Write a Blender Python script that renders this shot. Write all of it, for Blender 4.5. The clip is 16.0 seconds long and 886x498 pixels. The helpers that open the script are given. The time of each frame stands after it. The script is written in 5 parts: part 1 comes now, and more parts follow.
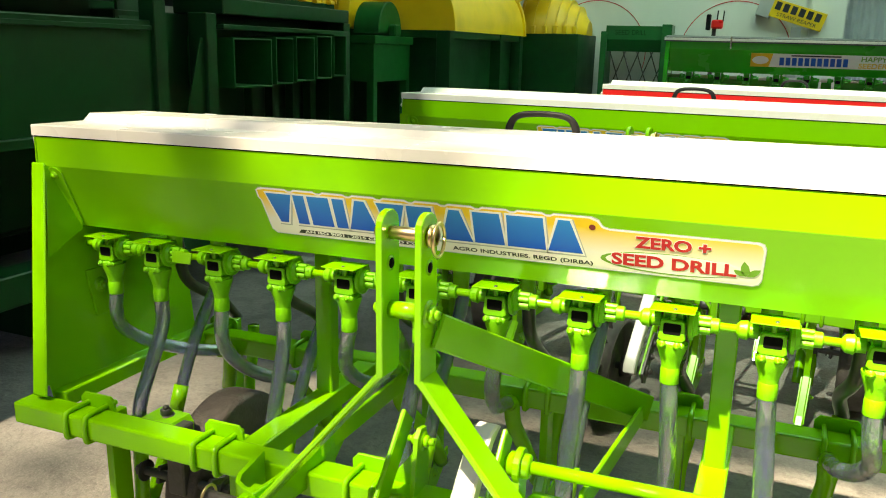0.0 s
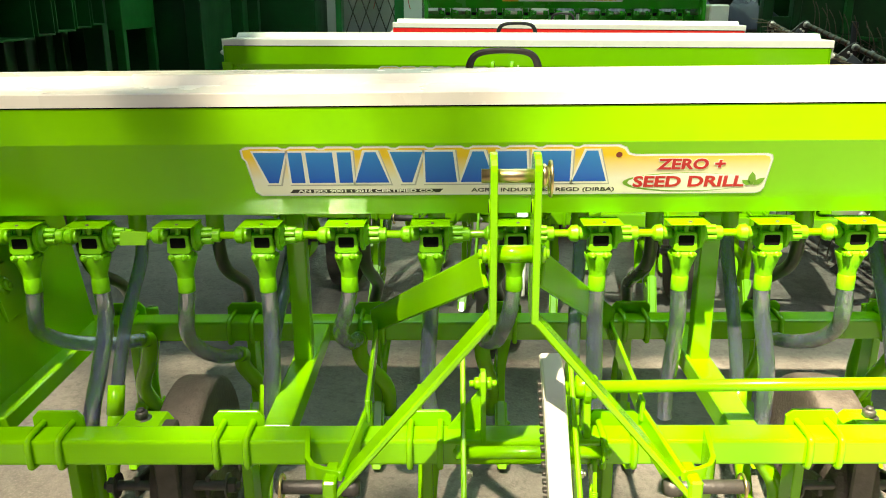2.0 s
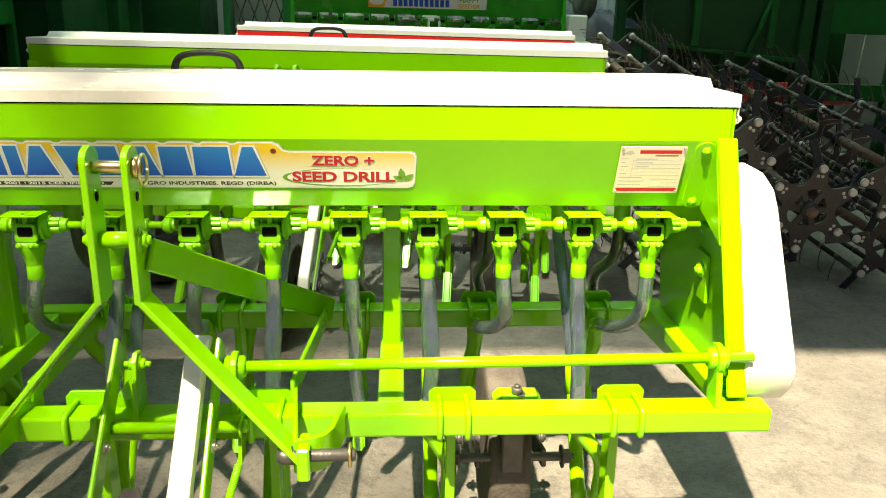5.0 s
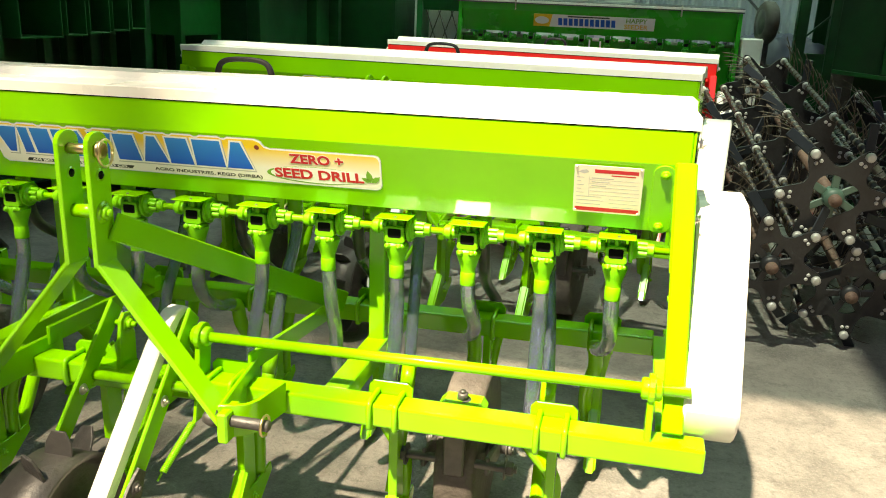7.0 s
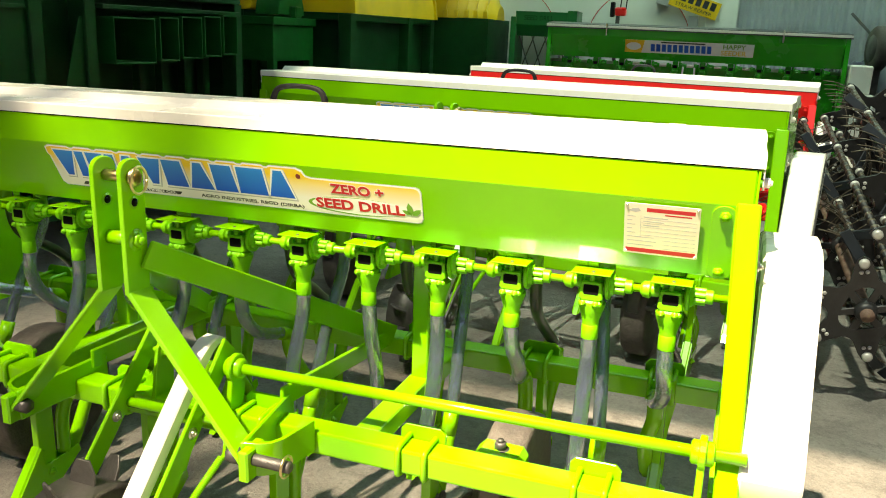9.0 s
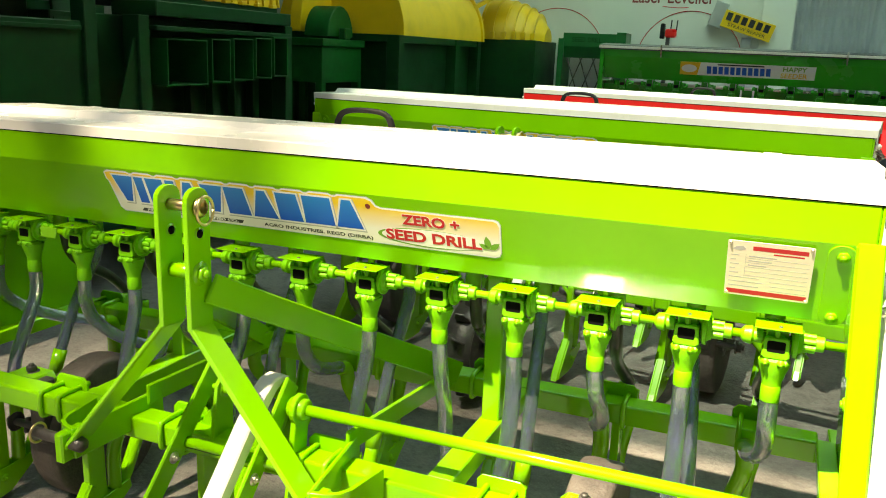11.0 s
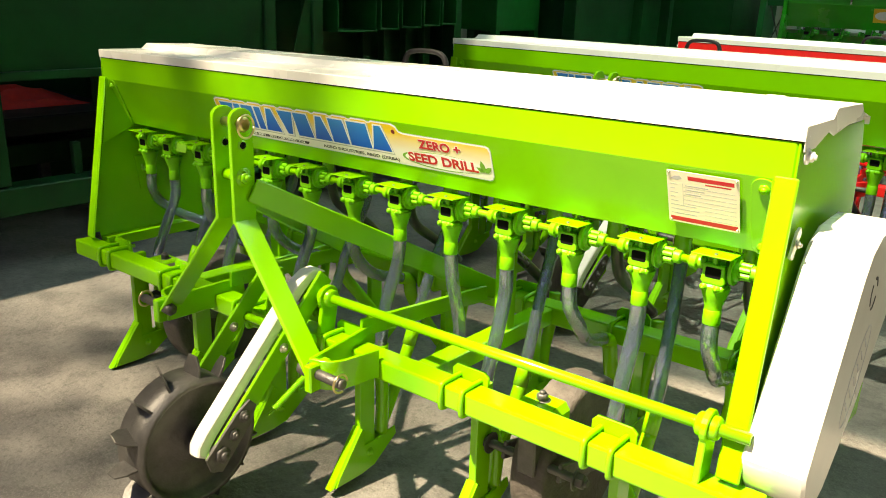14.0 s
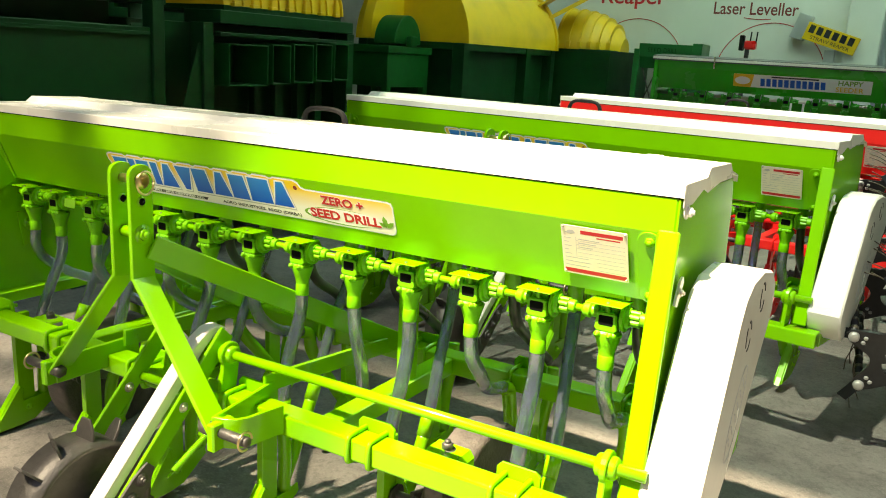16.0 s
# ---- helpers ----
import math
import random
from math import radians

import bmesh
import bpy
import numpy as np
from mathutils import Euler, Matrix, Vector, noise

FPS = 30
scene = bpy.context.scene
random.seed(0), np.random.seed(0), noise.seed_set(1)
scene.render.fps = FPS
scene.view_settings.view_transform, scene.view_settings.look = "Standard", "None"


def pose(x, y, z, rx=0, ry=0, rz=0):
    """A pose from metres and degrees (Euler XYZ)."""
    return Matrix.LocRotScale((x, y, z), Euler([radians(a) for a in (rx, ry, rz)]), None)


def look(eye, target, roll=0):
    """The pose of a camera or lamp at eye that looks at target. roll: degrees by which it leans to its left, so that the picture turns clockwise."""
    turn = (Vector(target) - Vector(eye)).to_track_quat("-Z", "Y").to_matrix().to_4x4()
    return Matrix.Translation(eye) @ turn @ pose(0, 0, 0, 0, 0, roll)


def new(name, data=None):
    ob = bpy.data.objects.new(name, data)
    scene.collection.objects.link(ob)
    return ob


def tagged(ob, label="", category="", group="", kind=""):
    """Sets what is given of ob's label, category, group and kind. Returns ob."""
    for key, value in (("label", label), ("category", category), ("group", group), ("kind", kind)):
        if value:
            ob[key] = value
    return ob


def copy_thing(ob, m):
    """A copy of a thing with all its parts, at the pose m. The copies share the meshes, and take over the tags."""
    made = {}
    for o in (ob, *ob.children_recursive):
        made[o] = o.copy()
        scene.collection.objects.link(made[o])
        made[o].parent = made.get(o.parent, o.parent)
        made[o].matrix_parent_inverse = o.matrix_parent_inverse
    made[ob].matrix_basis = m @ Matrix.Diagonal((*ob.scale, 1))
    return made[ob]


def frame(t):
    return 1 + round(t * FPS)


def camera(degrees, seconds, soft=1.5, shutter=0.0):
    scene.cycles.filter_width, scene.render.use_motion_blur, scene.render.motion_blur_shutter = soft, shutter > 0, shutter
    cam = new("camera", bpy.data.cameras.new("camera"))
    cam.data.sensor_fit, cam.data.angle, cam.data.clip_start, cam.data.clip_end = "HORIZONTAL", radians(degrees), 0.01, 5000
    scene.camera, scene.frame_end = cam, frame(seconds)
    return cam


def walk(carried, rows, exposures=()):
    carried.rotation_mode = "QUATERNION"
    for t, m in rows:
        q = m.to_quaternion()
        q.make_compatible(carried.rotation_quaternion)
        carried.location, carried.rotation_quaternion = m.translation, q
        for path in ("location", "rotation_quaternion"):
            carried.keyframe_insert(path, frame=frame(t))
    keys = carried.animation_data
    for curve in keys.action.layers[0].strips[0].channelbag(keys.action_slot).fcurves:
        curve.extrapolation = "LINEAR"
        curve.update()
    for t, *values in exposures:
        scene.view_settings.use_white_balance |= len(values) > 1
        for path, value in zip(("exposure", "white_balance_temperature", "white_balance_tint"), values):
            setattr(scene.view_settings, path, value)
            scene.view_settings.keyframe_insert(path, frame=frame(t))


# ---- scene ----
cam = camera(57.5, 16.0, soft=1.0)
PATH = [
    (0, (0.512, -1.53, 1.282), (-0.232, 0.264, 0.799), 1.6),
    (0.5, (0.254, -1.453, 1.259), (-0.303, 0.404, 0.767), 0.9),
    (1, (0.065, -1.412, 1.266), (-0.273, 0.488, 0.739), -0.2),
    (1.5, (-0.107, -1.542, 1.246), (-0.225, 0.369, 0.668), -0.3),
    (2, (-0.136, -1.644, 1.265), (-0.158, 0.263, 0.663), 0.3),
    (2.5, (-0.141, -1.691, 1.283), (-0.141, 0.212, 0.666), 1.1),
    (3, (-0.152, -1.708, 1.271), (-0.133, 0.18, 0.611), 1.7),
    (3.5, (-0.06, -1.779, 1.272), (0.011, 0.11, 0.619), 1.3),
    (4, (0.153, -1.886, 1.277), (0.251, 0.011, 0.65), 0.3),
    (4.5, (0.3, -1.834, 1.272), (0.427, 0.066, 0.662), 0.9),
    (4.7, (0.365, -1.781, 1.276), (0.509, 0.123, 0.68), 1.5),
    (6.8, (1.014, -1.831, 1.292), (0.635, 0.045, 0.71), 2.7),
    (7, (1.067, -1.813, 1.294), (0.647, 0.059, 0.729), 2.7),
    (7.5, (1.15, -1.77, 1.307), (0.612, 0.083, 0.781), 3.1),
    (8, (1.165, -1.748, 1.301), (0.553, 0.081, 0.775), 2.9),
    (8.2, (1.173, -1.735, 1.299), (0.54, 0.085, 0.766), 2.7),
    (10.5, (1.069, -1.598, 1.306), (0.383, 0.221, 0.835), 2.6),
    (11, (1.03, -1.595, 1.299), (0.285, 0.2, 0.825), 2.6),
    (11.5, (1.023, -1.597, 1.296), (0.233, 0.169, 0.79), 2.9),
    (12, (1.069, -1.568, 1.291), (0.286, 0.184, 0.73), 3.1),
    (12.5, (1.227, -1.486, 1.298), (0.32, 0.202, 0.724), 3.1),
    (13, (1.383, -1.492, 1.293), (0.324, 0.097, 0.7), 2.5),
    (13.5, (1.506, -1.583, 1.29), (0.38, -0.05, 0.673), 1.8),
    (14, (1.613, -1.573, 1.309), (0.42, -0.087, 0.703), 2.2),
    (14.5, (1.687, -1.531, 1.312), (0.433, -0.08, 0.747), 3.1),
    (15, (1.679, -1.561, 1.321), (0.455, -0.068, 0.8), 3.6),
    (15.5, (1.643, -1.601, 1.327), (0.546, 0.0, 0.843), 3.7),
    (16, (1.611, -1.631, 1.326), (0.616, 0.039, 0.855), 3.5),
]
walk(cam, [(t, look(eye, target, roll)) for t, eye, target, roll in PATH], exposures=[(0.0, 2.33), (1.5, 2.32), (3.0, 2.24), (4.5, 2.10), (8.0, 2.16), (11.0, 2.10), (13.0, 2.12), (16.0, 2.15)])

# ---- light ----
SUN_FROM = Vector((-0.22, -0.545, 1.0)).normalized()
world = bpy.data.worlds.new("sky")
scene.world = world
world.use_nodes = True
wn = world.node_tree.nodes
sky = wn.new("ShaderNodeTexSky")
sky.sky_type, sky.sun_disc = "NISHITA", False
sky.sun_elevation = math.asin(SUN_FROM.z)
sky.sun_rotation = math.atan2(SUN_FROM.x, SUN_FROM.y)
world.node_tree.links.new(sky.outputs[0], wn["Background"].inputs[0])
wn["Background"].inputs[1].default_value = 0.05
sun_data = bpy.data.lights.new("sun", "SUN")
sun_data.energy, sun_data.angle, sun_data.color = 5.0, radians(1.0), (1.0, 0.83, 0.56)
sun = new("sun", sun_data)
sun.matrix_world = look(SUN_FROM * 20, (0, 0, 0))

# ---- materials ----


def material(name, colour, rough=0.5, metal=0.0, vary=0.1, grain=30.0, bump=0.0, bump_scale=200.0, coat=0.0, dirt=None, dirt_amount=0.0,
             dirt_scale=4.0, spec=0.5, shift=0.0):
    m = bpy.data.materials.new(name)
    m.use_nodes = True
    n, l = m.node_tree.nodes, m.node_tree.links
    b = n["Principled BSDF"]
    co = n.new("ShaderNodeTexCoord")
    fine = n.new("ShaderNodeTexNoise")
    fine.inputs["Scale"].default_value, fine.inputs["Detail"].default_value = grain, 5
    broad = n.new("ShaderNodeTexNoise")
    broad.inputs["Scale"].default_value, broad.inputs["Detail"].default_value = dirt_scale, 6
    for x in (fine, broad):
        l.new(co.outputs["Object"], x.inputs["Vector"])
    mix = n.new("ShaderNodeMix")
    mix.data_type = "RGBA"
    c = Vector(colour)
    mix.inputs["A"].default_value = (*(c * (1 - vary)), 1)
    mix.inputs["B"].default_value = (*[min(1, v * (1 + vary)) for v in c], 1)
    l.new(fine.outputs["Fac"], mix.inputs["Factor"])
    out = mix.outputs["Result"]
    if dirt:
        ramp = n.new("ShaderNodeMapRange")
        ramp.inputs["From Min"].default_value, ramp.inputs["From Max"].default_value = 0.48, 0.72
        ramp.inputs["To Max"].default_value = dirt_amount
        l.new(broad.outputs["Fac"], ramp.inputs["Value"])
        soil = n.new("ShaderNodeMix")
        soil.data_type = "RGBA"
        soil.inputs["B"].default_value = (*dirt, 1)
        l.new(ramp.outputs["Result"], soil.inputs["Factor"])
        l.new(out, soil.inputs["A"])
        out = soil.outputs["Result"]
    l.new(out, b.inputs["Base Color"])
    rr = n.new("ShaderNodeMapRange")
    rr.inputs["To Min"].default_value, rr.inputs["To Max"].default_value = max(0.02, rough - 0.1), min(1, rough + 0.12)
    l.new(broad.outputs["Fac"], rr.inputs["Value"])
    l.new(rr.outputs["Result"], b.inputs["Roughness"])
    b.inputs["Metallic"].default_value, b.inputs["Coat Weight"].default_value = metal, coat
    b.inputs["Coat Roughness"].default_value = 0.12
    b.inputs["Specular IOR Level"].default_value = spec
    if bump:
        ripple = n.new("ShaderNodeTexNoise")
        ripple.inputs["Scale"].default_value, ripple.inputs["Detail"].default_value = bump_scale, 4
        l.new(co.outputs["Object"], ripple.inputs["Vector"])
        bp = n.new("ShaderNodeBump")
        bp.inputs["Strength"].default_value, bp.inputs["Distance"].default_value = bump, 0.01
        l.new(ripple.outputs["Fac"], bp.inputs["Height"])
        l.new(bp.outputs["Normal"], b.inputs["Normal"])
    return m


GREEN = material("parrot_green_paint", (0.200, 0.54, 0.0), 0.15, vary=0.06, grain=9, bump=0.018, bump_scale=14, dirt=(0.11, 0.43, 0.0), dirt_amount=0.25, spec=0.5)
CAST = material("green_painted_casting", (0.175, 0.54, 0.0), 0.36, spec=0.35, vary=0.12, grain=60, bump=0.12, bump_scale=120, dirt=(0.10, 0.25, 0.0), dirt_amount=0.3, dirt_scale=25)
BOTTLE = material("bottle_green_paint", (0.004, 0.046, 0.010), 0.42, spec=0.25, vary=0.2, grain=12, bump=0.08, bump_scale=20, dirt=(0.006, 0.028, 0.010), dirt_amount=0.5)
CHUTE = material("worn_bottle_green_paint", (0.006, 0.085, 0.014), 0.45, spec=0.25, vary=0.25, grain=14, bump=0.08, bump_scale=20)
MIDGREEN = material("dark_mid_green_paint", (0.008, 0.13, 0.025), 0.35, vary=0.15, grain=9)
LEAFGREEN = material("mid_green_paint", (0.03, 0.38, 0.010), 0.25, vary=0.1, grain=9, bump=0.05, bump_scale=14)
WHITE = material("white_paint", (0.82, 0.80, 0.74), 0.26, vary=0.03, grain=20, bump=0.04, bump_scale=18, dirt=(0.6, 0.56, 0.46), dirt_amount=0.25)
RED = material("red_paint", (0.88, 0.02, 0.018), 0.30, vary=0.08, bump=0.05, bump_scale=14)
YELLOW = material("yellow_paint", (0.80, 0.52, 0.004), 0.4, vary=0.1, grain=8, bump=0.06, bump_scale=12, dirt=(0.4, 0.27, 0.03), dirt_amount=0.4)
STEEL = material("zinc_plated_steel", (0.62, 0.58, 0.48), 0.28, metal=1.0, vary=0.15, grain=80)
BRASS = material("yellow_zinc", (0.75, 0.58, 0.30), 0.3, metal=1.0, vary=0.2, grain=60)
IRON = material("dark_bare_iron", (0.092, 0.088, 0.084), 0.5, metal=0.6, vary=0.3, grain=40, bump=0.2, bump_scale=90, dirt=(0.17, 0.16, 0.145), dirt_amount=0.5, dirt_scale=12)
RUBBER = material("dark_rubber", (0.064, 0.054, 0.047), 0.7, vary=0.3, grain=50, bump=0.3, bump_scale=120, dirt=(0.16, 0.14, 0.12), dirt_amount=0.5, dirt_scale=14)
BLACK = material("black_plastic", (0.012, 0.012, 0.013), 0.5, spec=0.2, vary=0.2, grain=60)
WALLPAINT = material("white_wall_paint", (0.72, 0.73, 0.70), 0.7, vary=0.06, grain=3, bump=0.1, bump_scale=40, dirt=(0.55, 0.55, 0.5), dirt_amount=0.4, dirt_scale=1.2)
SHEET = material("galvanised_sheet", (0.55, 0.57, 0.57), 0.45, metal=0.7, vary=0.15, grain=5, dirt=(0.35, 0.34, 0.32), dirt_amount=0.4)
BLUE = material("blue_print", (0.012, 0.10, 0.55), 0.35, vary=0.2, grain=8)
REDINK = material("red_print", (0.50, 0.012, 0.025), 0.4)
GOLD = material("gold_print", (0.80, 0.50, 0.02), 0.4, vary=0.25, grain=9)

def fading_print(name, low, high, z0, z1, x_share=0.0):
    """Printed colour that fades from one ink to another across the sticker."""
    m = material(name, high, 0.3, vary=0.0)
    n, l = m.node_tree.nodes, m.node_tree.links
    sep = n.new("ShaderNodeSeparateXYZ")
    l.new(n["Texture Coordinate"].outputs["Object"], sep.inputs[0])
    ramp = n.new("ShaderNodeMapRange")
    ramp.inputs["From Min"].default_value, ramp.inputs["From Max"].default_value = z0, z1
    l.new(sep.outputs["Z"], ramp.inputs["Value"])
    mix = n.new("ShaderNodeMix")
    mix.data_type = "RGBA"
    mix.inputs["A"].default_value, mix.inputs["B"].default_value = (*low, 1), (*high, 1)
    l.new(ramp.outputs["Result"], mix.inputs["Factor"])
    l.new(mix.outputs["Result"], n["Principled BSDF"].inputs["Base Color"])
    return m


GOLDFADE = fading_print("gold_fading_print", (0.82, 0.80, 0.76), (0.84, 0.58, 0.02), -0.010, 0.045)
BLUEFADE = fading_print("blue_fading_print", (0.010, 0.09, 0.62), (0.03, 0.24, 0.72), -0.020, 0.055)
PAPER = material("white_sticker", (0.82, 0.82, 0.82), 0.4, vary=0.03)
INK = material("dark_print", (0.02, 0.02, 0.025), 0.5)
GREYINK = material("grey_print", (0.45, 0.45, 0.47), 0.5)
TIN = material("printed_tin_plate", (0.80, 0.74, 0.62), 0.35, metal=0.2, vary=0.06)
LEAFINK = material("leaf_green_print", (0.16, 0.36, 0.03), 0.4)
# wall colour kept dark so that the added walls bounce little light
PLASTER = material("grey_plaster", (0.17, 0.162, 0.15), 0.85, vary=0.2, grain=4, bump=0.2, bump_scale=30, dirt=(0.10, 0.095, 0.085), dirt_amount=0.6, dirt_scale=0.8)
SHEETWALL = material("weathered_sheet", (0.56, 0.60, 0.57), 0.6, vary=0.1, grain=5, dirt=(0.38, 0.38, 0.35), dirt_amount=0.5, dirt_scale=2.0)
TARP = material("dark_blue_tarpaulin", (0.05, 0.05, 0.09), 0.5, vary=0.3, grain=8)
# near-black that stands in for the shade inside openings and gaps
HOLESHADE = material("dark_hollow", (0.004, 0.004, 0.004), 0.9, vary=0.0, spec=0.1)
DARKSHEET = material("dark_grey_sheet", (0.045, 0.05, 0.05), 0.35, vary=0.15, grain=8)
DARKRED = material("dark_red_print", (0.20, 0.03, 0.03), 0.5)
# yard colour held dark to limit the light it bounces into the shed
DIMYARD = material("dark_yard_ground", (0.040, 0.038, 0.035), 0.9, vary=0.3, grain=12, bump=0.4, bump_scale=60, dirt=(0.075, 0.066, 0.055), dirt_amount=0.6, dirt_scale=1.0)
CLOTHRED = material("red_cloth", (0.55, 0.03, 0.02), 0.8, vary=0.3)


def hose_material():
    m = bpy.data.materials.new("clear_smoky_hose")
    m.use_nodes = True
    n, l = m.node_tree.nodes, m.node_tree.links
    b = n["Principled BSDF"]
    co = n.new("ShaderNodeTexCoord")
    tex = n.new("ShaderNodeTexNoise")
    tex.inputs["Scale"].default_value, tex.inputs["Detail"].default_value = 22, 4
    along = n.new("ShaderNodeMapping")
    along.inputs["Scale"].default_value = (3.2, 2.2, 0.30)
    l.new(co.outputs["Object"], along.inputs["Vector"])
    l.new(along.outputs["Vector"], tex.inputs["Vector"])
    mix = n.new("ShaderNodeMix")
    mix.data_type = "RGBA"
    mix.inputs["A"].default_value, mix.inputs["B"].default_value = (0.32, 0.40, 0.62, 1), (0.70, 0.78, 0.98, 1)
    l.new(tex.outputs["Fac"], mix.inputs["Factor"])
    l.new(mix.outputs["Result"], b.inputs["Base Color"])
    b.inputs["Roughness"].default_value, b.inputs["IOR"].default_value = 0.03, 1.5
    b.inputs["Transmission Weight"].default_value = 0.93
    b.inputs["Coat Weight"].default_value = 1.0
    b.inputs["Coat Roughness"].default_value = 0.06
    b.inputs["Coat IOR"].default_value = 2.3
    bp = n.new("ShaderNodeBump")
    bp.inputs["Strength"].default_value, bp.inputs["Distance"].default_value = 0.6, 0.014
    l.new(tex.outputs["Fac"], bp.inputs["Height"])
    l.new(bp.outputs["Normal"], b.inputs["Normal"])
    l.new(bp.outputs["Normal"], b.inputs["Coat Normal"])
    return m


def floor_material():
    m = material("concrete", (0.153, 0.143, 0.131), 0.72, vary=0.4, grain=9, bump=0.5, bump_scale=70, dirt=(0.098, 0.092, 0.084), dirt_amount=0.7, dirt_scale=1.6)
    n, l = m.node_tree.nodes, m.node_tree.links
    b = n["Principled BSDF"]
    base = b.inputs["Base Color"].links[0].from_socket
    co = n["Texture Coordinate"]
    spots = n.new("ShaderNodeTexNoise")
    spots.inputs["Scale"].default_value, spots.inputs["Detail"].default_value, spots.inputs["Roughness"].default_value = 38, 8, 0.75
    l.new(co.outputs["Object"], spots.inputs["Vector"])
    speck = n.new("ShaderNodeMapRange")
    speck.inputs["From Min"].default_value, speck.inputs["From Max"].default_value, speck.inputs["To Max"].default_value = 0.50, 0.66, 0.7
    l.new(spots.outputs["Fac"], speck.inputs["Value"])
    out = base
    grit = n.new("ShaderNodeTexNoise")
    grit.inputs["Scale"].default_value, grit.inputs["Detail"].default_value, grit.inputs["Roughness"].default_value = 130, 6, 0.8
    l.new(co.outputs["Object"], grit.inputs["Vector"])
    dust = n.new("ShaderNodeMapRange")
    dust.inputs["From Min"].default_value, dust.inputs["From Max"].default_value, dust.inputs["To Max"].default_value = 0.50, 0.62, 0.55
    l.new(grit.outputs["Fac"], dust.inputs["Value"])
    blot = n.new("ShaderNodeTexNoise")
    blot.inputs["Scale"].default_value, blot.inputs["Detail"].default_value, blot.inputs["Distortion"].default_value = 6.5, 7, 0.6
    l.new(co.outputs["Object"], blot.inputs["Vector"])
    oil = n.new("ShaderNodeMapRange")
    oil.inputs["From Min"].default_value, oil.inputs["From Max"].default_value, oil.inputs["To Max"].default_value = 0.50, 0.66, 0.75
    l.new(blot.outputs["Fac"], oil.inputs["Value"])
    for mask, colour in ((oil, (0.084, 0.079, 0.073, 1)), (dust, (0.222, 0.207, 0.190, 1)), (speck, (0.070, 0.065, 0.060, 1))):
        mx = n.new("ShaderNodeMix")
        mx.data_type = "RGBA"
        mx.inputs["B"].default_value = colour
        l.new(mask.outputs["Result"], mx.inputs["Factor"])
        l.new(out, mx.inputs["A"])
        out = mx.outputs["Result"]
    l.new(out, b.inputs["Base Color"])
    return m


CEMENT = floor_material()


def fill_roof_material():
    m = bpy.data.materials.new("translucent_fibreglass")
    m.use_nodes = True
    n, l = m.node_tree.nodes, m.node_tree.links
    n.remove(n["Principled BSDF"])
    # unseen diffusing roof, added as a cool fill over the rear machines
    t = n.new("ShaderNodeBsdfTranslucent")
    t.inputs["Color"].default_value = (0.55, 0.72, 0.70, 1)
    l.new(t.outputs[0], n["Material Output"].inputs["Surface"])
    return m


FILLROOF = fill_roof_material()
# unseen tinted strip, added to pass half the sun to the rear drills
SUNDIMMER = bpy.data.materials.new("clear_tinted_sheet")
SUNDIMMER.use_nodes = True
tinted = SUNDIMMER.node_tree
tinted.nodes.remove(tinted.nodes["Principled BSDF"])
pane = tinted.nodes.new("ShaderNodeBsdfTransparent")
pane.inputs["Color"].default_value = (0.47, 0.52, 0.54, 1)
tinted.links.new(pane.outputs[0], tinted.nodes["Material Output"].inputs["Surface"])
HOSE = hose_material()
HOSE_DARK = material("dark_hose", (0.035, 0.04, 0.04), 0.3, vary=0.3, grain=20, coat=0.4)

# ---- mesh tools ----


def thing(name, label, category, at=(0, 0, 0), turn=0.0, group="", kind=""):
    ob = new(name)
    ob.empty_display_size = 0.05
    ob.matrix_world = pose(*at, 0, 0, turn)
    return tagged(ob, label, category, group, kind)


def part(name, bm, mat, parent=None, label=""):
    me = bpy.data.meshes.new(name)
    bm.to_mesh(me)
    bm.free()
    me.materials.append(mat)
    ob = new(name, me)
    if parent:
        ob.parent = parent
    return tagged(ob, label)


def again(ob, parent, m, name=None):
    """The same mesh once more, under another parent or at another pose."""
    o = new(name or ob.name.split(".")[0], ob.data)
    o.parent = parent
    o.matrix_basis = m
    if "label" in ob:
        o["label"] = ob["label"]
    return o


def single(name, bm, mat, label, category, group="", kind=""):
    return tagged(part(name, bm, mat), label, category, group, kind)


def smooth(bm, angle=35):
    lim = radians(angle)
    for f in bm.faces:
        f.smooth = True
    for e in bm.edges:
        e.smooth = len(e.link_faces) == 2 and e.calc_face_angle(0) < lim
    return bm


def add_box(bm, x0, x1, y0, y1, z0, z1, bevel=0.003, m=None, segs=1):
    r = bmesh.ops.create_cube(bm, size=1)
    v = r["verts"]
    t = Matrix.Translation(((x0 + x1) / 2, (y0 + y1) / 2, (z0 + z1) / 2)) @ Matrix.Diagonal((abs(x1 - x0), abs(y1 - y0), abs(z1 - z0), 1))
    bmesh.ops.transform(bm, matrix=(m @ t) if m else t, verts=v)
    if bevel:
        e = list({e for a in v for e in a.link_edges})
        bmesh.ops.bevel(bm, geom=e, offset=bevel, segments=segs, affect="EDGES", profile=0.5)
    return bm


def box(*a, **k):
    return add_box(bmesh.new(), *a, **k)


def frame_to(p0, p1, up=(0, 0, 1)):
    """The pose at p0 whose z runs to p1 and whose x is as near up as can be."""
    p0, p1 = Vector(p0), Vector(p1)
    z = (p1 - p0).normalized()
    x = Vector(up) - z * z.dot(Vector(up))
    if x.length < 1e-4:
        x = Vector((1, 0, 0)) - z * z.x
    x.normalize()
    y = z.cross(x)
    m = Matrix((x, y, z)).transposed().to_4x4()
    m.translation = p0
    return m


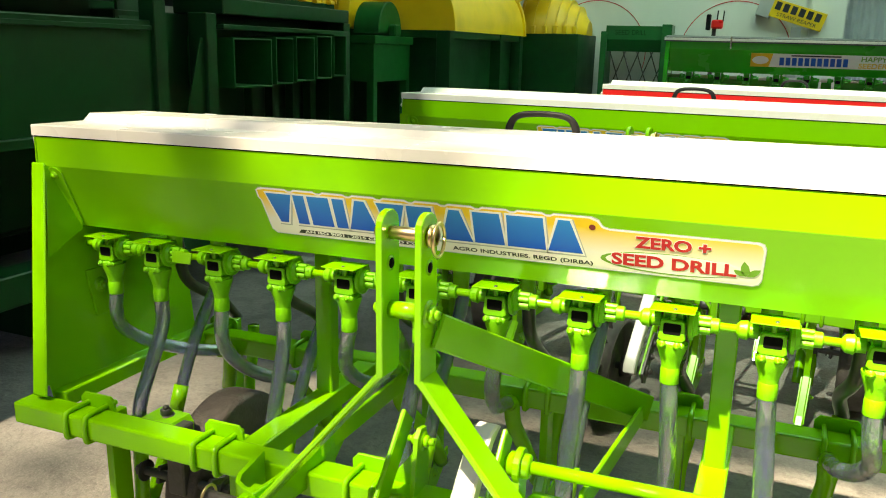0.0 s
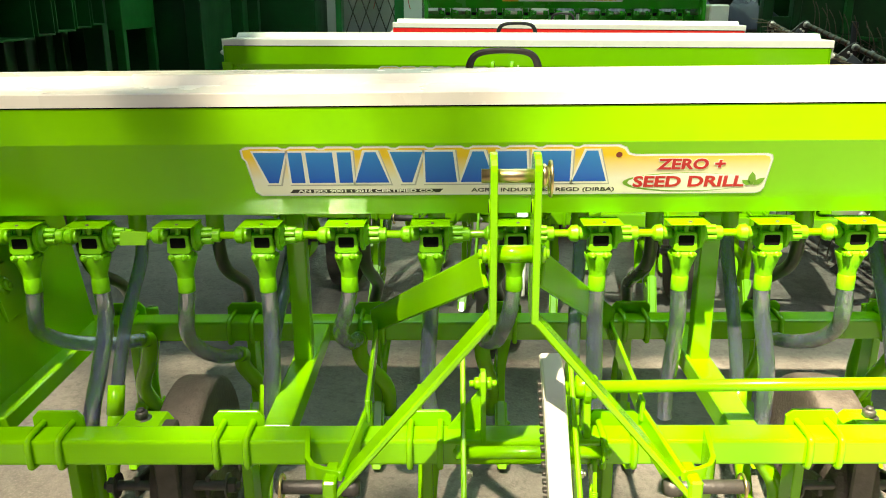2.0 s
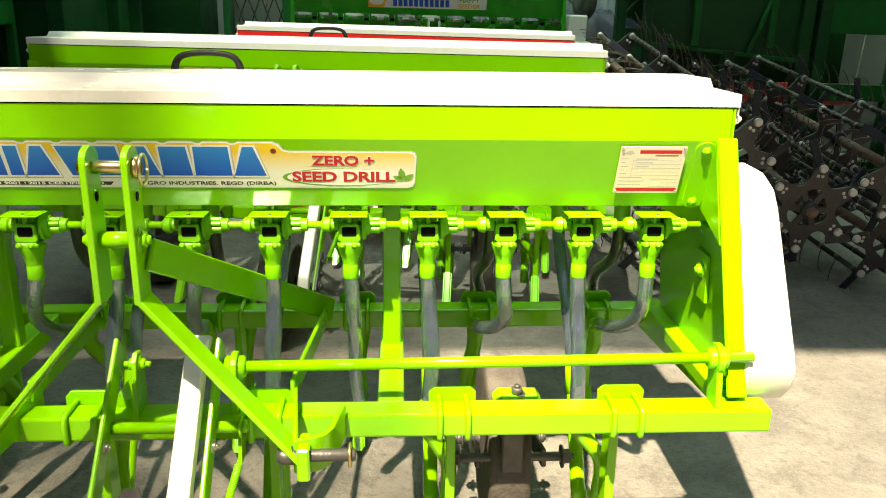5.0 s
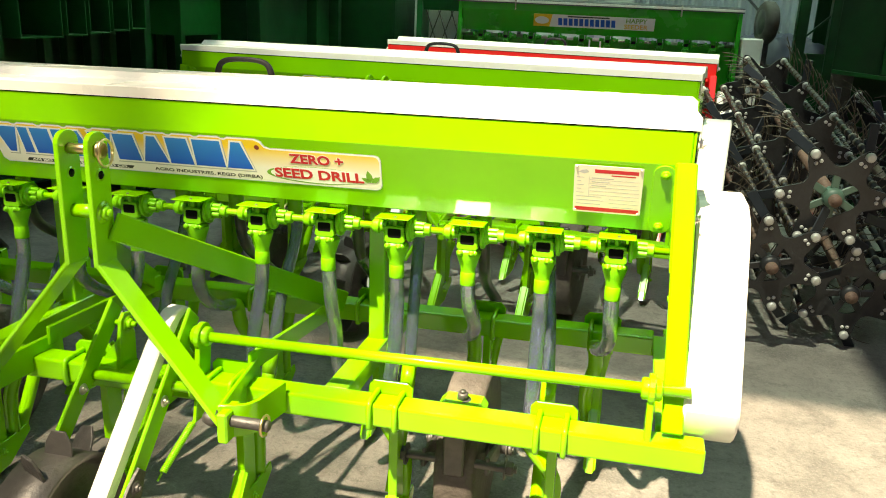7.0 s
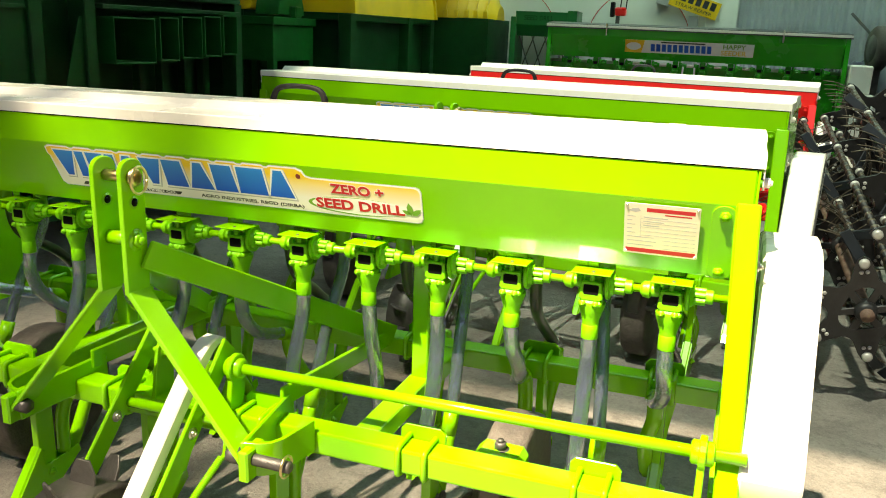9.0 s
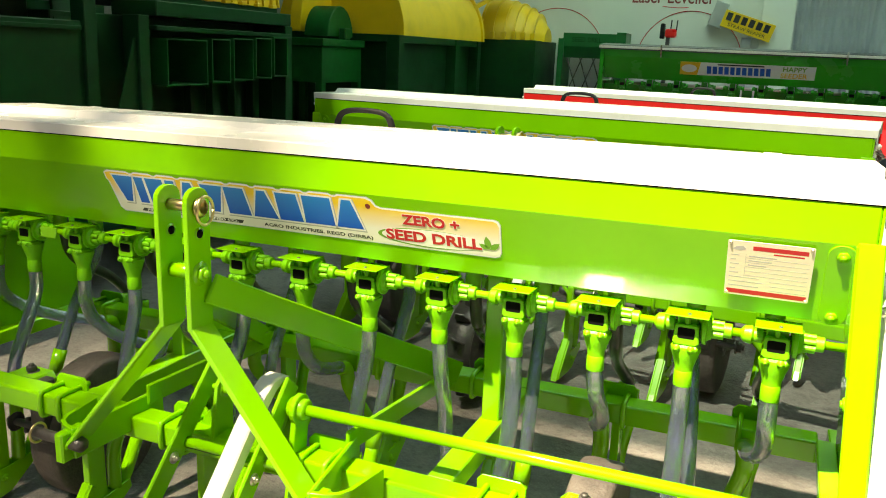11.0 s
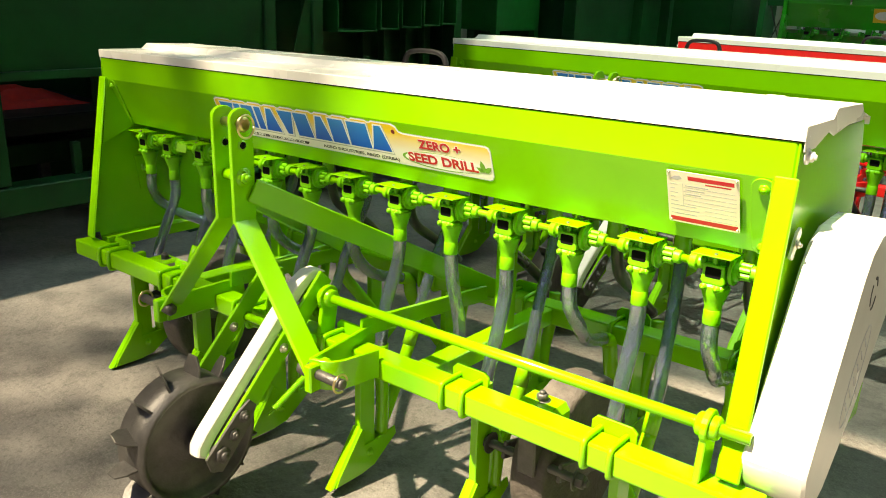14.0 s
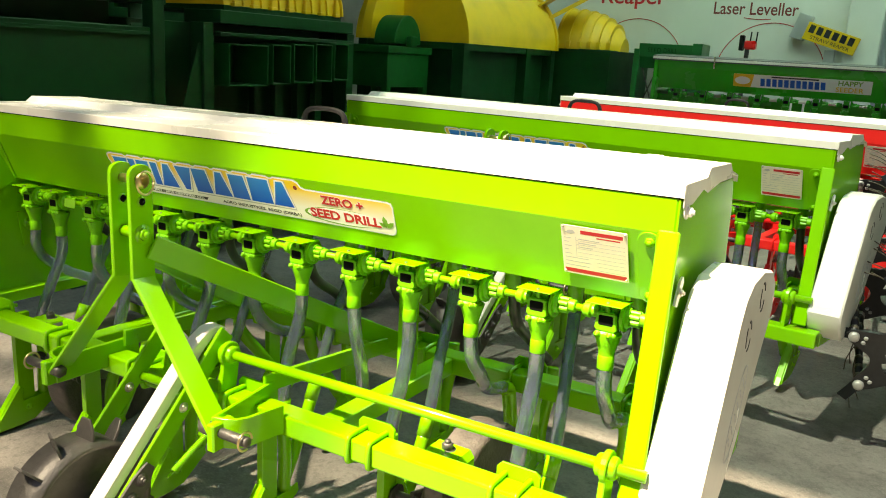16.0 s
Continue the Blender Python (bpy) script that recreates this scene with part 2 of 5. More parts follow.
def add_bar(bm, p0, p1, w, h, up=(0, 0, 1), bevel=0.003):
    """A bar of section h (along up) by w from p0 to p1."""
    d = (Vector(p1) - Vector(p0)).length
    return add_box(bm, -h / 2, h / 2, -w / 2, w / 2, 0, d, bevel, frame_to(p0, p1, up))


def bar(*a, **k):
    return add_bar(bmesh.new(), *a, **k)


def add_turned(bm, p0, p1, profile, n=16):
    """A body of revolution about the line from p0 to p1: (share of the way, radius)."""
    m = frame_to(p0, p1, (0.3, 0.2, 0.9))
    d = (Vector(p1) - Vector(p0)).length
    rings = []
    for s, r in profile:
        rings.append([bm.verts.new(m @ Vector((r * math.cos(2 * math.pi * k / n), r * math.sin(2 * math.pi * k / n), s * d))) for k in range(n)])
    for a, b in zip(rings, rings[1:]):
        for k in range(n):
            bm.faces.new((a[k], a[(k + 1) % n], b[(k + 1) % n], b[k]))
    bm.faces.new(rings[0][::-1])
    bm.faces.new(rings[-1])
    return bm


def add_rod(bm, p0, p1, r, n=14, chamfer=0.0):
    d = (Vector(p1) - Vector(p0)).length
    c = min(chamfer, d / 3)
    prof = [(0, r), (1, r)] if not c else [(0, r - c), (c / d, r), (1 - c / d, r), (1, r - c)]
    return add_turned(bm, p0, p1, prof, n)


def rod(*a, **k):
    return smooth(add_rod(bmesh.new(), *a, **k))


def add_plate(bm, outline, thick, m=None, bevel=0.0):
    """A plate with an outline in its own xy plane, centred on z = 0."""
    lo = [bm.verts.new((x, y, -thick / 2)) for x, y in outline]
    hi = [bm.verts.new((x, y, thick / 2)) for x, y in outline]
    fs = [bm.faces.new(lo[::-1]), bm.faces.new(hi)]
    k = len(outline)
    for i in range(k):
        fs.append(bm.faces.new((lo[i], lo[(i + 1) % k], hi[(i + 1) % k], hi[i])))
    bmesh.ops.recalc_face_normals(bm, faces=fs)
    if m:
        bmesh.ops.transform(bm, matrix=m, verts=lo + hi)
    if bevel:
        e = [e for f in fs[:2] for e in f.edges]
        bmesh.ops.bevel(bm, geom=list(set(e)), offset=bevel, segments=1, affect="EDGES")
    return bm


# plates in the planes across x (outline in y, z), across y (x, z) and across z (x, y)
ACROSS_X = Matrix(((0, 0, 1, 0), (1, 0, 0, 0), (0, 1, 0, 0), (0, 0, 0, 1)))
ACROSS_Y = Matrix(((1, 0, 0, 0), (0, 0, -1, 0), (0, 1, 0, 0), (0, 0, 0, 1)))


def plate_x(x, outline, thick, bevel=0.001):
    return add_plate(bmesh.new(), outline, thick, Matrix.Translation((x, 0, 0)) @ ACROSS_X, bevel)


def plate_y(y, outline, thick, bevel=0.001):
    return add_plate(bmesh.new(), outline, thick, Matrix.Translation((0, y, 0)) @ ACROSS_Y, bevel)


def plate_z(z, outline, thick, bevel=0.001):
    return add_plate(bmesh.new(), outline, thick, Matrix.Translation((0, 0, z)), bevel)


def round_rect(x0, x1, y0, y1, r, n=5):
    pts = []
    for cx, cy, a in ((x1 - r, y1 - r, 0), (x0 + r, y1 - r, 90), (x0 + r, y0 + r, 180), (x1 - r, y0 + r, 270)):
        for k in range(n + 1):
            t = radians(a + 90 * k / n)
            pts.append((cx + r * math.cos(t), cy + r * math.sin(t)))
    return pts


def glide(points, steps=8):
    """A Catmull-Rom curve through the points."""
    p = [Vector(q) for q in points]
    p = [p[0] * 2 - p[1]] + p + [p[-1] * 2 - p[-2]]
    out = []
    for i in range(1, len(p) - 2):
        for k in range(steps):
            t = k / steps
            out.append(0.5 * ((2 * p[i]) + (p[i + 1] - p[i - 1]) * t + (2 * p[i - 1] - 5 * p[i] + 4 * p[i + 1] - p[i + 2]) * t * t
                              + (3 * p[i] - p[i - 1] - 3 * p[i + 1] + p[i + 2]) * t ** 3))
    out.append(p[-2])
    return out


def add_tube(bm, path, r, n=10, ends=True):
    path = [Vector(q) for q in path]
    rings, side = [], None
    for i, q in enumerate(path):
        d = (path[min(i + 1, len(path) - 1)] - path[max(i - 1, 0)]).normalized()
        side = (side - d * side.dot(d)) if side else d.orthogonal()
        side.normalize()
        up = d.cross(side)
        rr = r(i / (len(path) - 1)) if callable(r) else r
        rings.append([bm.verts.new(q + rr * (side * math.cos(2 * math.pi * k / n) + up * math.sin(2 * math.pi * k / n))) for k in range(n)])
    for a, b in zip(rings, rings[1:]):
        for k in range(n):
            bm.faces.new((a[k], a[(k + 1) % n], b[(k + 1) % n], b[k]))
    if ends:
        bm.faces.new(rings[0][::-1])
        bm.faces.new(rings[-1])
    return bm


def tube(*a, **k):
    return smooth(add_tube(bmesh.new(), *a, **k), 50)


def pipe(path, r, wall, n=14):
    """A hollow hose: an outer and an inner skin."""
    bm = add_tube(bmesh.new(), path, r, n)
    inner = set(bm.faces)
    add_tube(bm, path, r - wall, n)
    bmesh.ops.reverse_faces(bm, faces=[f for f in bm.faces if f not in inner])
    return smooth(bm, 50)


def strip(path, z0, z1, thick):
    """An upright strip bent along a path (x, y)."""
    p = [Vector(q) for q in path]
    left, right = [], []
    for i in range(len(p)):
        d = (p[min(i + 1, len(p) - 1)] - p[max(i - 1, 0)]).normalized()
        n = Vector((-d.y, d.x)) * thick / 2
        left.append(tuple(p[i] + n))
        right.append(tuple(p[i] - n))
    return smooth(plate_z((z0 + z1) / 2, left + right[::-1], z1 - z0, 0.001), 30)


def add_bolt(bm, at, way, r=0.010, h=0.008, shank=0.004):
    at, way = Vector(at), Vector(way).normalized()
    add_turned(bm, at - way * 0.002, at + way * 0.002, [(0, r * 1.55), (1, r * 1.5)], 14)
    add_turned(bm, at, at + way * h, [(0, r), (0.85, r), (1, r * 0.85)], 6)
    add_turned(bm, at + way * (h - 0.001), at + way * (h + shank), [(0, r * 0.55), (1, r * 0.5)], 10)
    return bm


def bolt(*a, **k):
    return smooth(add_bolt(bmesh.new(), *a, **k), 25)


def folded(profile, x0, x1, thick):
    """A sheet folded along x: the profile (y, z) thickened and drawn out from x0 to x1."""
    bm = bmesh.new()
    p = [Vector(q) for q in profile]
    off = []
    for i in range(len(p)):
        a, b = p[max(i - 1, 0)], p[min(i + 1, len(p) - 1)]
        d = (b - a).normalized()
        off.append(p[i] + Vector((d.y, -d.x)) * thick)
    add_plate(bm, [tuple(q) for q in p + off[::-1]], x1 - x0, Matrix.Translation(((x0 + x1) / 2, 0, 0)) @ ACROSS_X)
    return bm


def text_part(name, words, size, at, parent, mat, label, rot=(90, 0, 0), width=None, bold=0.0, shear=0.0):
    """Flat lettering with a slight thickness, laid along x."""
    cu = bpy.data.curves.new(name, "FONT")
    cu.body, cu.size, cu.align_x, cu.align_y = words, size, "CENTER", "CENTER"
    cu.extrude, cu.offset, cu.resolution_u, cu.shear = 0.00008, bold, 3, shear
    tmp = bpy.data.objects.new(name, cu)
    scene.collection.objects.link(tmp)
    bpy.context.view_layer.update()
    me = bpy.data.meshes.new_from_object(tmp.evaluated_get(bpy.context.evaluated_depsgraph_get()))
    bpy.data.objects.remove(tmp)
    xs = [v.co.x for v in me.vertices]
    s = width / (max(xs) - min(xs)) if width else 1
    me.materials.clear()
    me.materials.append(mat)
    ob = new(name, me)
    ob.parent = parent
    ob.matrix_basis = pose(*at, *rot) @ Matrix.Diagonal((s, 1, 1, 1))
    return tagged(ob, label)

# ---- the seed drills ----
UNIT_X = [-1.06, -0.91] + [(k - 7) * 0.18 for k in range(3, 13)] + [1.066]
UNIT_Z = 0.768
# the clamps of the front row, set a little wider than the sowing units
CLAMP_X = [-0.944, -0.572, -0.19, 0.19, 0.590, 0.966]
# how far each hose to the rear row swings aside, half way down and at its foot
REAR_HOSE = {0: (-0.022, 0.112), 2: (-0.022, 0.020), 4: (-0.032, -0.023), 6: (-0.022, -0.06), 8: (0.0, 0.0), 10: (0.014, -0.036), 12: (0.002, -0.034)}


def metering_unit(parent, paint, drop):
    """A fluted-roller metering unit in green casting, its window at the origin."""
    bm = box(-0.020, 0.020, 0.010, 0.055, -0.03, 0.036, 0.003)
    add_box(bm, -0.025, 0.025, -0.009, 0.03, -0.041, -0.028, 0.004)
    add_turned(bm, (0, 0.02, -0.037), (0, 0.02, -0.086), [(0, 0.0300), (0.14, 0.0296), (0.5, 0.0235), (0.85, 0.0185), (1, 0.0180)], 18)
    # bosses and flanges on the shaft's line
    for x0, x1, prof in ((-0.066, -0.026, [(0, 0.010), (0.15, 0.017), (0.5, 0.019), (0.6, 0.014), (1, 0.014)]),
                         (0.026, 0.046, [(0, 0.026), (0.2, 0.034), (0.55, 0.034), (0.6, 0.026), (1, 0.022)]),
                         (0.066, 0.084, [(0, 0.013), (0.1, 0.015), (0.9, 0.015), (1, 0.013)])):
        add_turned(bm, (x0, 0.026, 0.006), (x1, 0.026, 0.006), prof, 14)
    for k in range(7):
        a = 2 * math.pi * k / 7
        add_rod(bm, (0.044, 0.026 + 0.014 * math.cos(a), 0.006 + 0.014 * math.sin(a)), (0.068, 0.026 + 0.014 * math.cos(a), 0.006 + 0.014 * math.sin(a)), 0.0055, 8)
    # raised rim round the window
    lip = [(-0.0225, 0.012), (-0.0255, -0.022), (-0.020, -0.027), (0.020, -0.027), (0.0255, -0.022), (0.0225, 0.012), (0.018, 0.0155), (-0.018, 0.0155)]
    add_plate(bm, lip, 0.014, Matrix.Translation((0, 0.001, 0)) @ ACROSS_Y, 0.002)
    add_box(bm, -0.005, 0.005, -0.002, 0.01, 0.013, 0.036, 0.002)
    unit = part("metering_unit", smooth(bm, 30), CAST if paint is GREEN else paint, parent)
    part("top_plate", add_box(bmesh.new(), -0.042, 0.042, -0.033, 0.040, 0.0370, 0.0400, 0.0008, Matrix.Rotation(radians(-2), 4, "X")), paint, unit)
    # flat black plate: the opening's inner shade is put in as colour
    part("window_opening", plate_y(-0.0052, round_rect(-0.0165, 0.0165, -0.0130, 0.0095, 0.0035, 3), 0.0025, 0), HOLESHADE, unit, "black plate painted as the shade in the casting's opening")
    part("plate_screw", smooth(add_turned(bmesh.new(), (0.004, -0.012, 0.0395), (0.004, -0.012, 0.0425), [(0, 0.0045), (1, 0.003)], 8), 30), IRON, unit)
    for x in (-0.016, 0.012):
        part("flange_bolt", bolt((x, -0.009, -0.034), (0, -1, -0.1), 0.0052, 0.004, 0.004), CAST if paint is GREEN else paint, unit)
    part("spout_collar", smooth(add_turned(bmesh.new(), (0, 0.02, -0.078), (0, 0.02, -0.078 - drop),
                                           [(0, 0.0178), (0.28, 0.0181), (0.31, 0.0187), (0.97, 0.0189), (1, 0.0183)], 18)), CAST if paint is GREEN else paint, unit)
    return unit


def tine(parent, x, y, top, paint, seam):
    """A flat shank with a furrow opener: a pointed shoe between two cheek plates."""
    sh = part("tine_shank", box(x - 0.011, x + 0.011, y, y + 0.058, 0.035, top, 0.002), paint, parent)
    cheek = [(y - 0.10, 0.004), (y - 0.085, 0.03), (y + 0.002, 0.145), (y + 0.012, 0.09), (y + 0.055, 0.09), (y + 0.135, 0.10), (y + 0.14, 0.075), (y + 0.05, 0.012), (y + 0.0, 0.004)]
    part("opener_cheek", plate_x(x + 0.015, cheek, 0.006), paint, sh)
    part("opener_cheek", plate_x(x - 0.015, cheek, 0.006), paint, sh)
    part("shoe_point", plate_x(x, [(y - 0.115, 0.0), (y - 0.09, 0.03), (y + 0.0, 0.15), (y + 0.02, 0.13), (y + 0.0, 0.02), (y - 0.02, 0.0)], 0.028, 0.004), paint, sh)
    part("opener_bolt", bolt((x + 0.019, y + 0.03, 0.062), (1, 0, 0), 0.008), paint, sh)
    # the seed and fertiliser boots behind the shank
    part("boot_pipe", tube(glide([(x + seam, y + 0.108, top - 0.04), (x + seam, y + 0.104, top - 0.11), (x, y + 0.10, 0.2), (x, y + 0.095, 0.09)]), 0.019, 12), paint, sh)
    return sh


def clamp(parent, x, y0, y1, z0, z1, paint):
    """Two U-bolts round a square bar, with the plate that stands up behind it."""
    top = part("clamp_plate", plate_y(y1 + 0.006, [(x - 0.052, z1 - 0.03), (x + 0.052, z1 - 0.03), (x + 0.052, z1 + 0.016), (x + 0.040, z1 + 0.029),
                                                 (x - 0.040, z1 + 0.029), (x - 0.052, z1 + 0.016)], 0.008), paint, parent)
    for dx in (-0.030, 0.030):
        r = 0.0068
        g = 0.005
        path = glide([(x + dx, y1 + 0.03, z1 + g), (x + dx, y0 + 0.01, z1 + g), (x + dx, y0 - g, z1 - 0.008), (x + dx, y0 - g, z0 + 0.008),
                      (x + dx, y0 + 0.01, z0 - g), (x + dx, y1 + 0.03, z0 - g)], 4)
        part("u_bolt", tube(path, r, 8), paint, top)
    return top


def gauge_wheel(parent, x, bolt_x, paint):
    c = Vector((x, 0.065, 0.19))
    r, w = 0.21, 0.050
    prof = [(0, r - 0.05), (0.0, r - 0.012), (0.06, r - 0.003), (0.2, r), (0.8, r), (0.94, r - 0.003), (1, r - 0.012), (1, r - 0.05)]
    wh = part("gauge_wheel", smooth(add_turned(bmesh.new(), c - Vector((w, 0, 0)), c + Vector((w, 0, 0)), prof, 40), 40), RUBBER, parent, "worn dark steel gauge wheel")
    part("wheel_disc", smooth(add_turned(bmesh.new(), c - Vector((w + 0.004, 0, 0)), c + Vector((w + 0.004, 0, 0)), [(0, 0.05), (0.1, 0.06), (0.12, 0.145), (0.88, 0.145), (0.9, 0.06), (1, 0.05)], 28), 30), IRON, wh)
    bm = bmesh.new()
    add_rod(bm, c - Vector((0.10, 0, 0)), c + Vector((0.10, 0, 0)), 0.013)
    add_bolt(bm, c + Vector((0.10, 0, 0)), (1, 0, 0), 0.016, 0.014)
    add_bolt(bm, c - Vector((0.10, 0, 0)), (-1, 0, 0), 0.016, 0.014)
    part("axle", smooth(bm, 30), IRON, wh)
    bm = bmesh.new()
    for s in (-1, 1):
        add_bar(bm, (x + s * 0.078, -0.125, 0.245), (x + s * 0.078, 0.075, 0.19), 0.012, 0.045)
    add_rod(bm, (x - 0.125, -0.118, 0.245), (x + 0.125, -0.118, 0.245), 0.011)
    add_bolt(bm, (x + 0.122, -0.118, 0.245), (1, 0, 0), 0.018, 0.02, 0.008)
    add_bolt(bm, (x - 0.122, -0.118, 0.245), (-1, 0, 0), 0.018, 0.02, 0.008)
    add_box(bm, x - 0.025, x + 0.025, -0.15, -0.10, 0.22, 0.40, 0.004)
    part("wheel_fork", smooth(bm, 30), IRON, wh, "dark iron fork with a cross bolt")
    q = bolt_x
    bm = plate_y(-0.115, [(q - 0.055, 0.36), (q + 0.058, 0.36), (q + 0.058, 0.388), (q + 0.046, 0.405), (q - 0.040, 0.407), (q - 0.055, 0.392)], 0.085, 0.006)
    cap = part("wheel_bracket", smooth(bm, 30), paint, wh, "green bracket over the wheel")
    part("bracket_bolt", bolt((q, -0.108, 0.404), (0, 0, 1), 0.014, 0.018, 0.006), IRON, cap)
    return wh


def drive_wheel(parent, paint):
    """The spiked ground wheel on its spring-loaded arm, with the white chain guard."""
    c, r = Vector((-0.035, -0.545, 0.2)), 0.165
    w = 0.055
    X = Vector((1, 0, 0))
    bm = add_turned(bmesh.new(), c - X * w, c + X * w, [(0, r - 0.012), (0.0, r), (1, r), (1, r - 0.012), (0.70, r - 0.016), (0.66, r - 0.030), (0.62, 0.07), (0.80, 0.050)], 48)
    wh = part("spiked_wheel", smooth(bm, 30), IRON, parent, "dark bare steel ground wheel")
    for k in range(14):
        a = 2 * math.pi * (k + 0.2) / 14
        d = Vector((0, math.cos(a), math.sin(a)))
        t = Vector((0, -math.sin(a), math.cos(a)))
        m = Matrix((t, X, d)).transposed().to_4x4()
        m.translation = c + d * (r - 0.004)
        sp = add_plate(bmesh.new(), [(-0.034, 0), (0.034, 0), (0.030, 0.03), (0.016, 0.055), (-0.016, 0.055), (-0.030, 0.03)], 0.006,
                       m @ Matrix.Rotation(radians(90), 4, "X") @ Matrix.Rotation(radians(90 if k % 2 else 70), 4, "Y"), 0.001)
        part("spike", sp, IRON, wh)
    bm = bmesh.new()
    add_rod(bm, c - X * 0.09, c + X * 0.15, 0.013)
    add_bolt(bm, c + X * 0.135, X, 0.022, 0.016, 0.008)
    add_turned(bm, c + X * 0.055, c + X * 0.09, [(0, 0.04), (0.5, 0.035), (1, 0.03)], 18)
    part("axle", smooth(bm, 30), IRON, wh)
    hub, top = c + X * 0.1, Vector((0.065, -0.195, 0.560))
    # guard: a channel over the chain
    d = (top - hub).normalized()
    n = Vector((0, -d.z, d.y))
    guard = bmesh.new()
    prof = [(-0.035, 0.035), (-0.015, 0.050), (0.02, 0.055), (0.40, 0.055), (0.465, 0.052), (0.505, 0.040), (0.530, 0.016), (0.537, -0.012), (0.520, 0.002), (0.49, 0.014), (0.45, 0.018), (0.03, 0.018), (0.0, 0.015), (-0.025, 0.0)]
    m = Matrix((d, n, X)).transposed().to_4x4()
    m.translation = hub - X * 0.008
    add_plate(guard, prof, 0.042, m, 0.004)
    part("chain_guard", smooth(guard, 30), WHITE, wh, "white painted chain guard")
    for x, label in ((0.095, ""), (-0.115, "")):
        off = Vector((x, 0, 0))
        arm = part("wheel_arm", bar(Vector((x, c.y, c.z)) - d * 0.03, Vector((x, top.y, top.z)) + d * 0.02, 0.010, 0.055, up=n), paint, wh)
        part("arm_bolt", bolt(Vector((x, c.y, c.z)) + d * 0.30 + X * 0.005, X, 0.009), STEEL, arm)
    bm = bmesh.new()
    for x in (0.104,):
        add_plate(bm, [(-0.035, -0.032), (0.10, -0.030), (0.145, -0.012), (0.145, 0.016), (0.10, 0.028), (-0.03, 0.034), (-0.048, 0.0)], 0.008, m @ Matrix.Translation((0, 0, x - 0.057)), 0.001)
    for u, v in ((0.055, 0.0), (0.105, 0.004)):
        add_bolt(bm, Vector((0.108, hub.y, hub.z)) + d * u + n * v, X, 0.011, 0.01)
    part("hub_plate", smooth(bm, 25), IRON, wh)
    bm = add_rod(bmesh.new(), (-0.12, -0.29, 0.432), (0.155, -0.29, 0.432), 0.0125)
    add_bolt(bm, (0.15, -0.29, 0.432), X, 0.015, 0.012)
    add_bolt(bm, (-0.118, -0.29, 0.432), -X, 0.015, 0.012)
    part("cross_pin", smooth(bm, 30), paint, wh)
    # chain under the guard
    bm = bmesh.new()
    for k in range(30):
        q = hub - X * 0.03 + d * (0.02 + 0.0155 * k) + n * 0.012
        add_box(bm, q.x - 0.006, q.x + 0.006, q.y - 0.006, q.y + 0.006, q.z - 0.004, q.z + 0.004, 0.0015)
    part("chain", bm, IRON, wh)
    # tension spring
    a, b = Vector((0.141, -0.27, 0.352)), Vector((0.115, -0.405, 0.255))
    ax = (b - a).normalized()
    u = ax.orthogonal().normalized()
    v = ax.cross(u)
    turns, L = 30, (b - a).length
    coil = [a + ax * (L * (0.12 + 0.76 * k / (turns * 8))) + 0.0072 * (u * math.cos(2 * math.pi * k / 8) + v * math.sin(2 * math.pi * k / 8)) for k in range(turns * 8 + 1)]
    bm = add_tube(bmesh.new(), coil, 0.0021, 6)
    add_tube(bm, glide([a, a + ax * L * 0.06 + u * 0.008, coil[0]], 4), 0.003, 6)
    add_tube(bm, glide([coil[-1], b - ax * L * 0.06 + u * 0.008, b], 4), 0.003, 6)
    part("tension_spring", smooth(bm, 60), paint, wh)
    part("spring_lug", plate_x(0.141, [(-0.285, 0.34), (-0.24, 0.34), (-0.22, 0.40), (-0.27, 0.40)], 0.008), paint, wh)
    return wh


MARKS = "wbrbnwkncmn"      # the maker's mark as plain wedges, bars and blocks
MARK_WIDTH = {"w": 0.68, "b": 0.30, "r": 0.64, "n": 0.72, "k": 0.70, "c": 0.68, "m": 0.82}


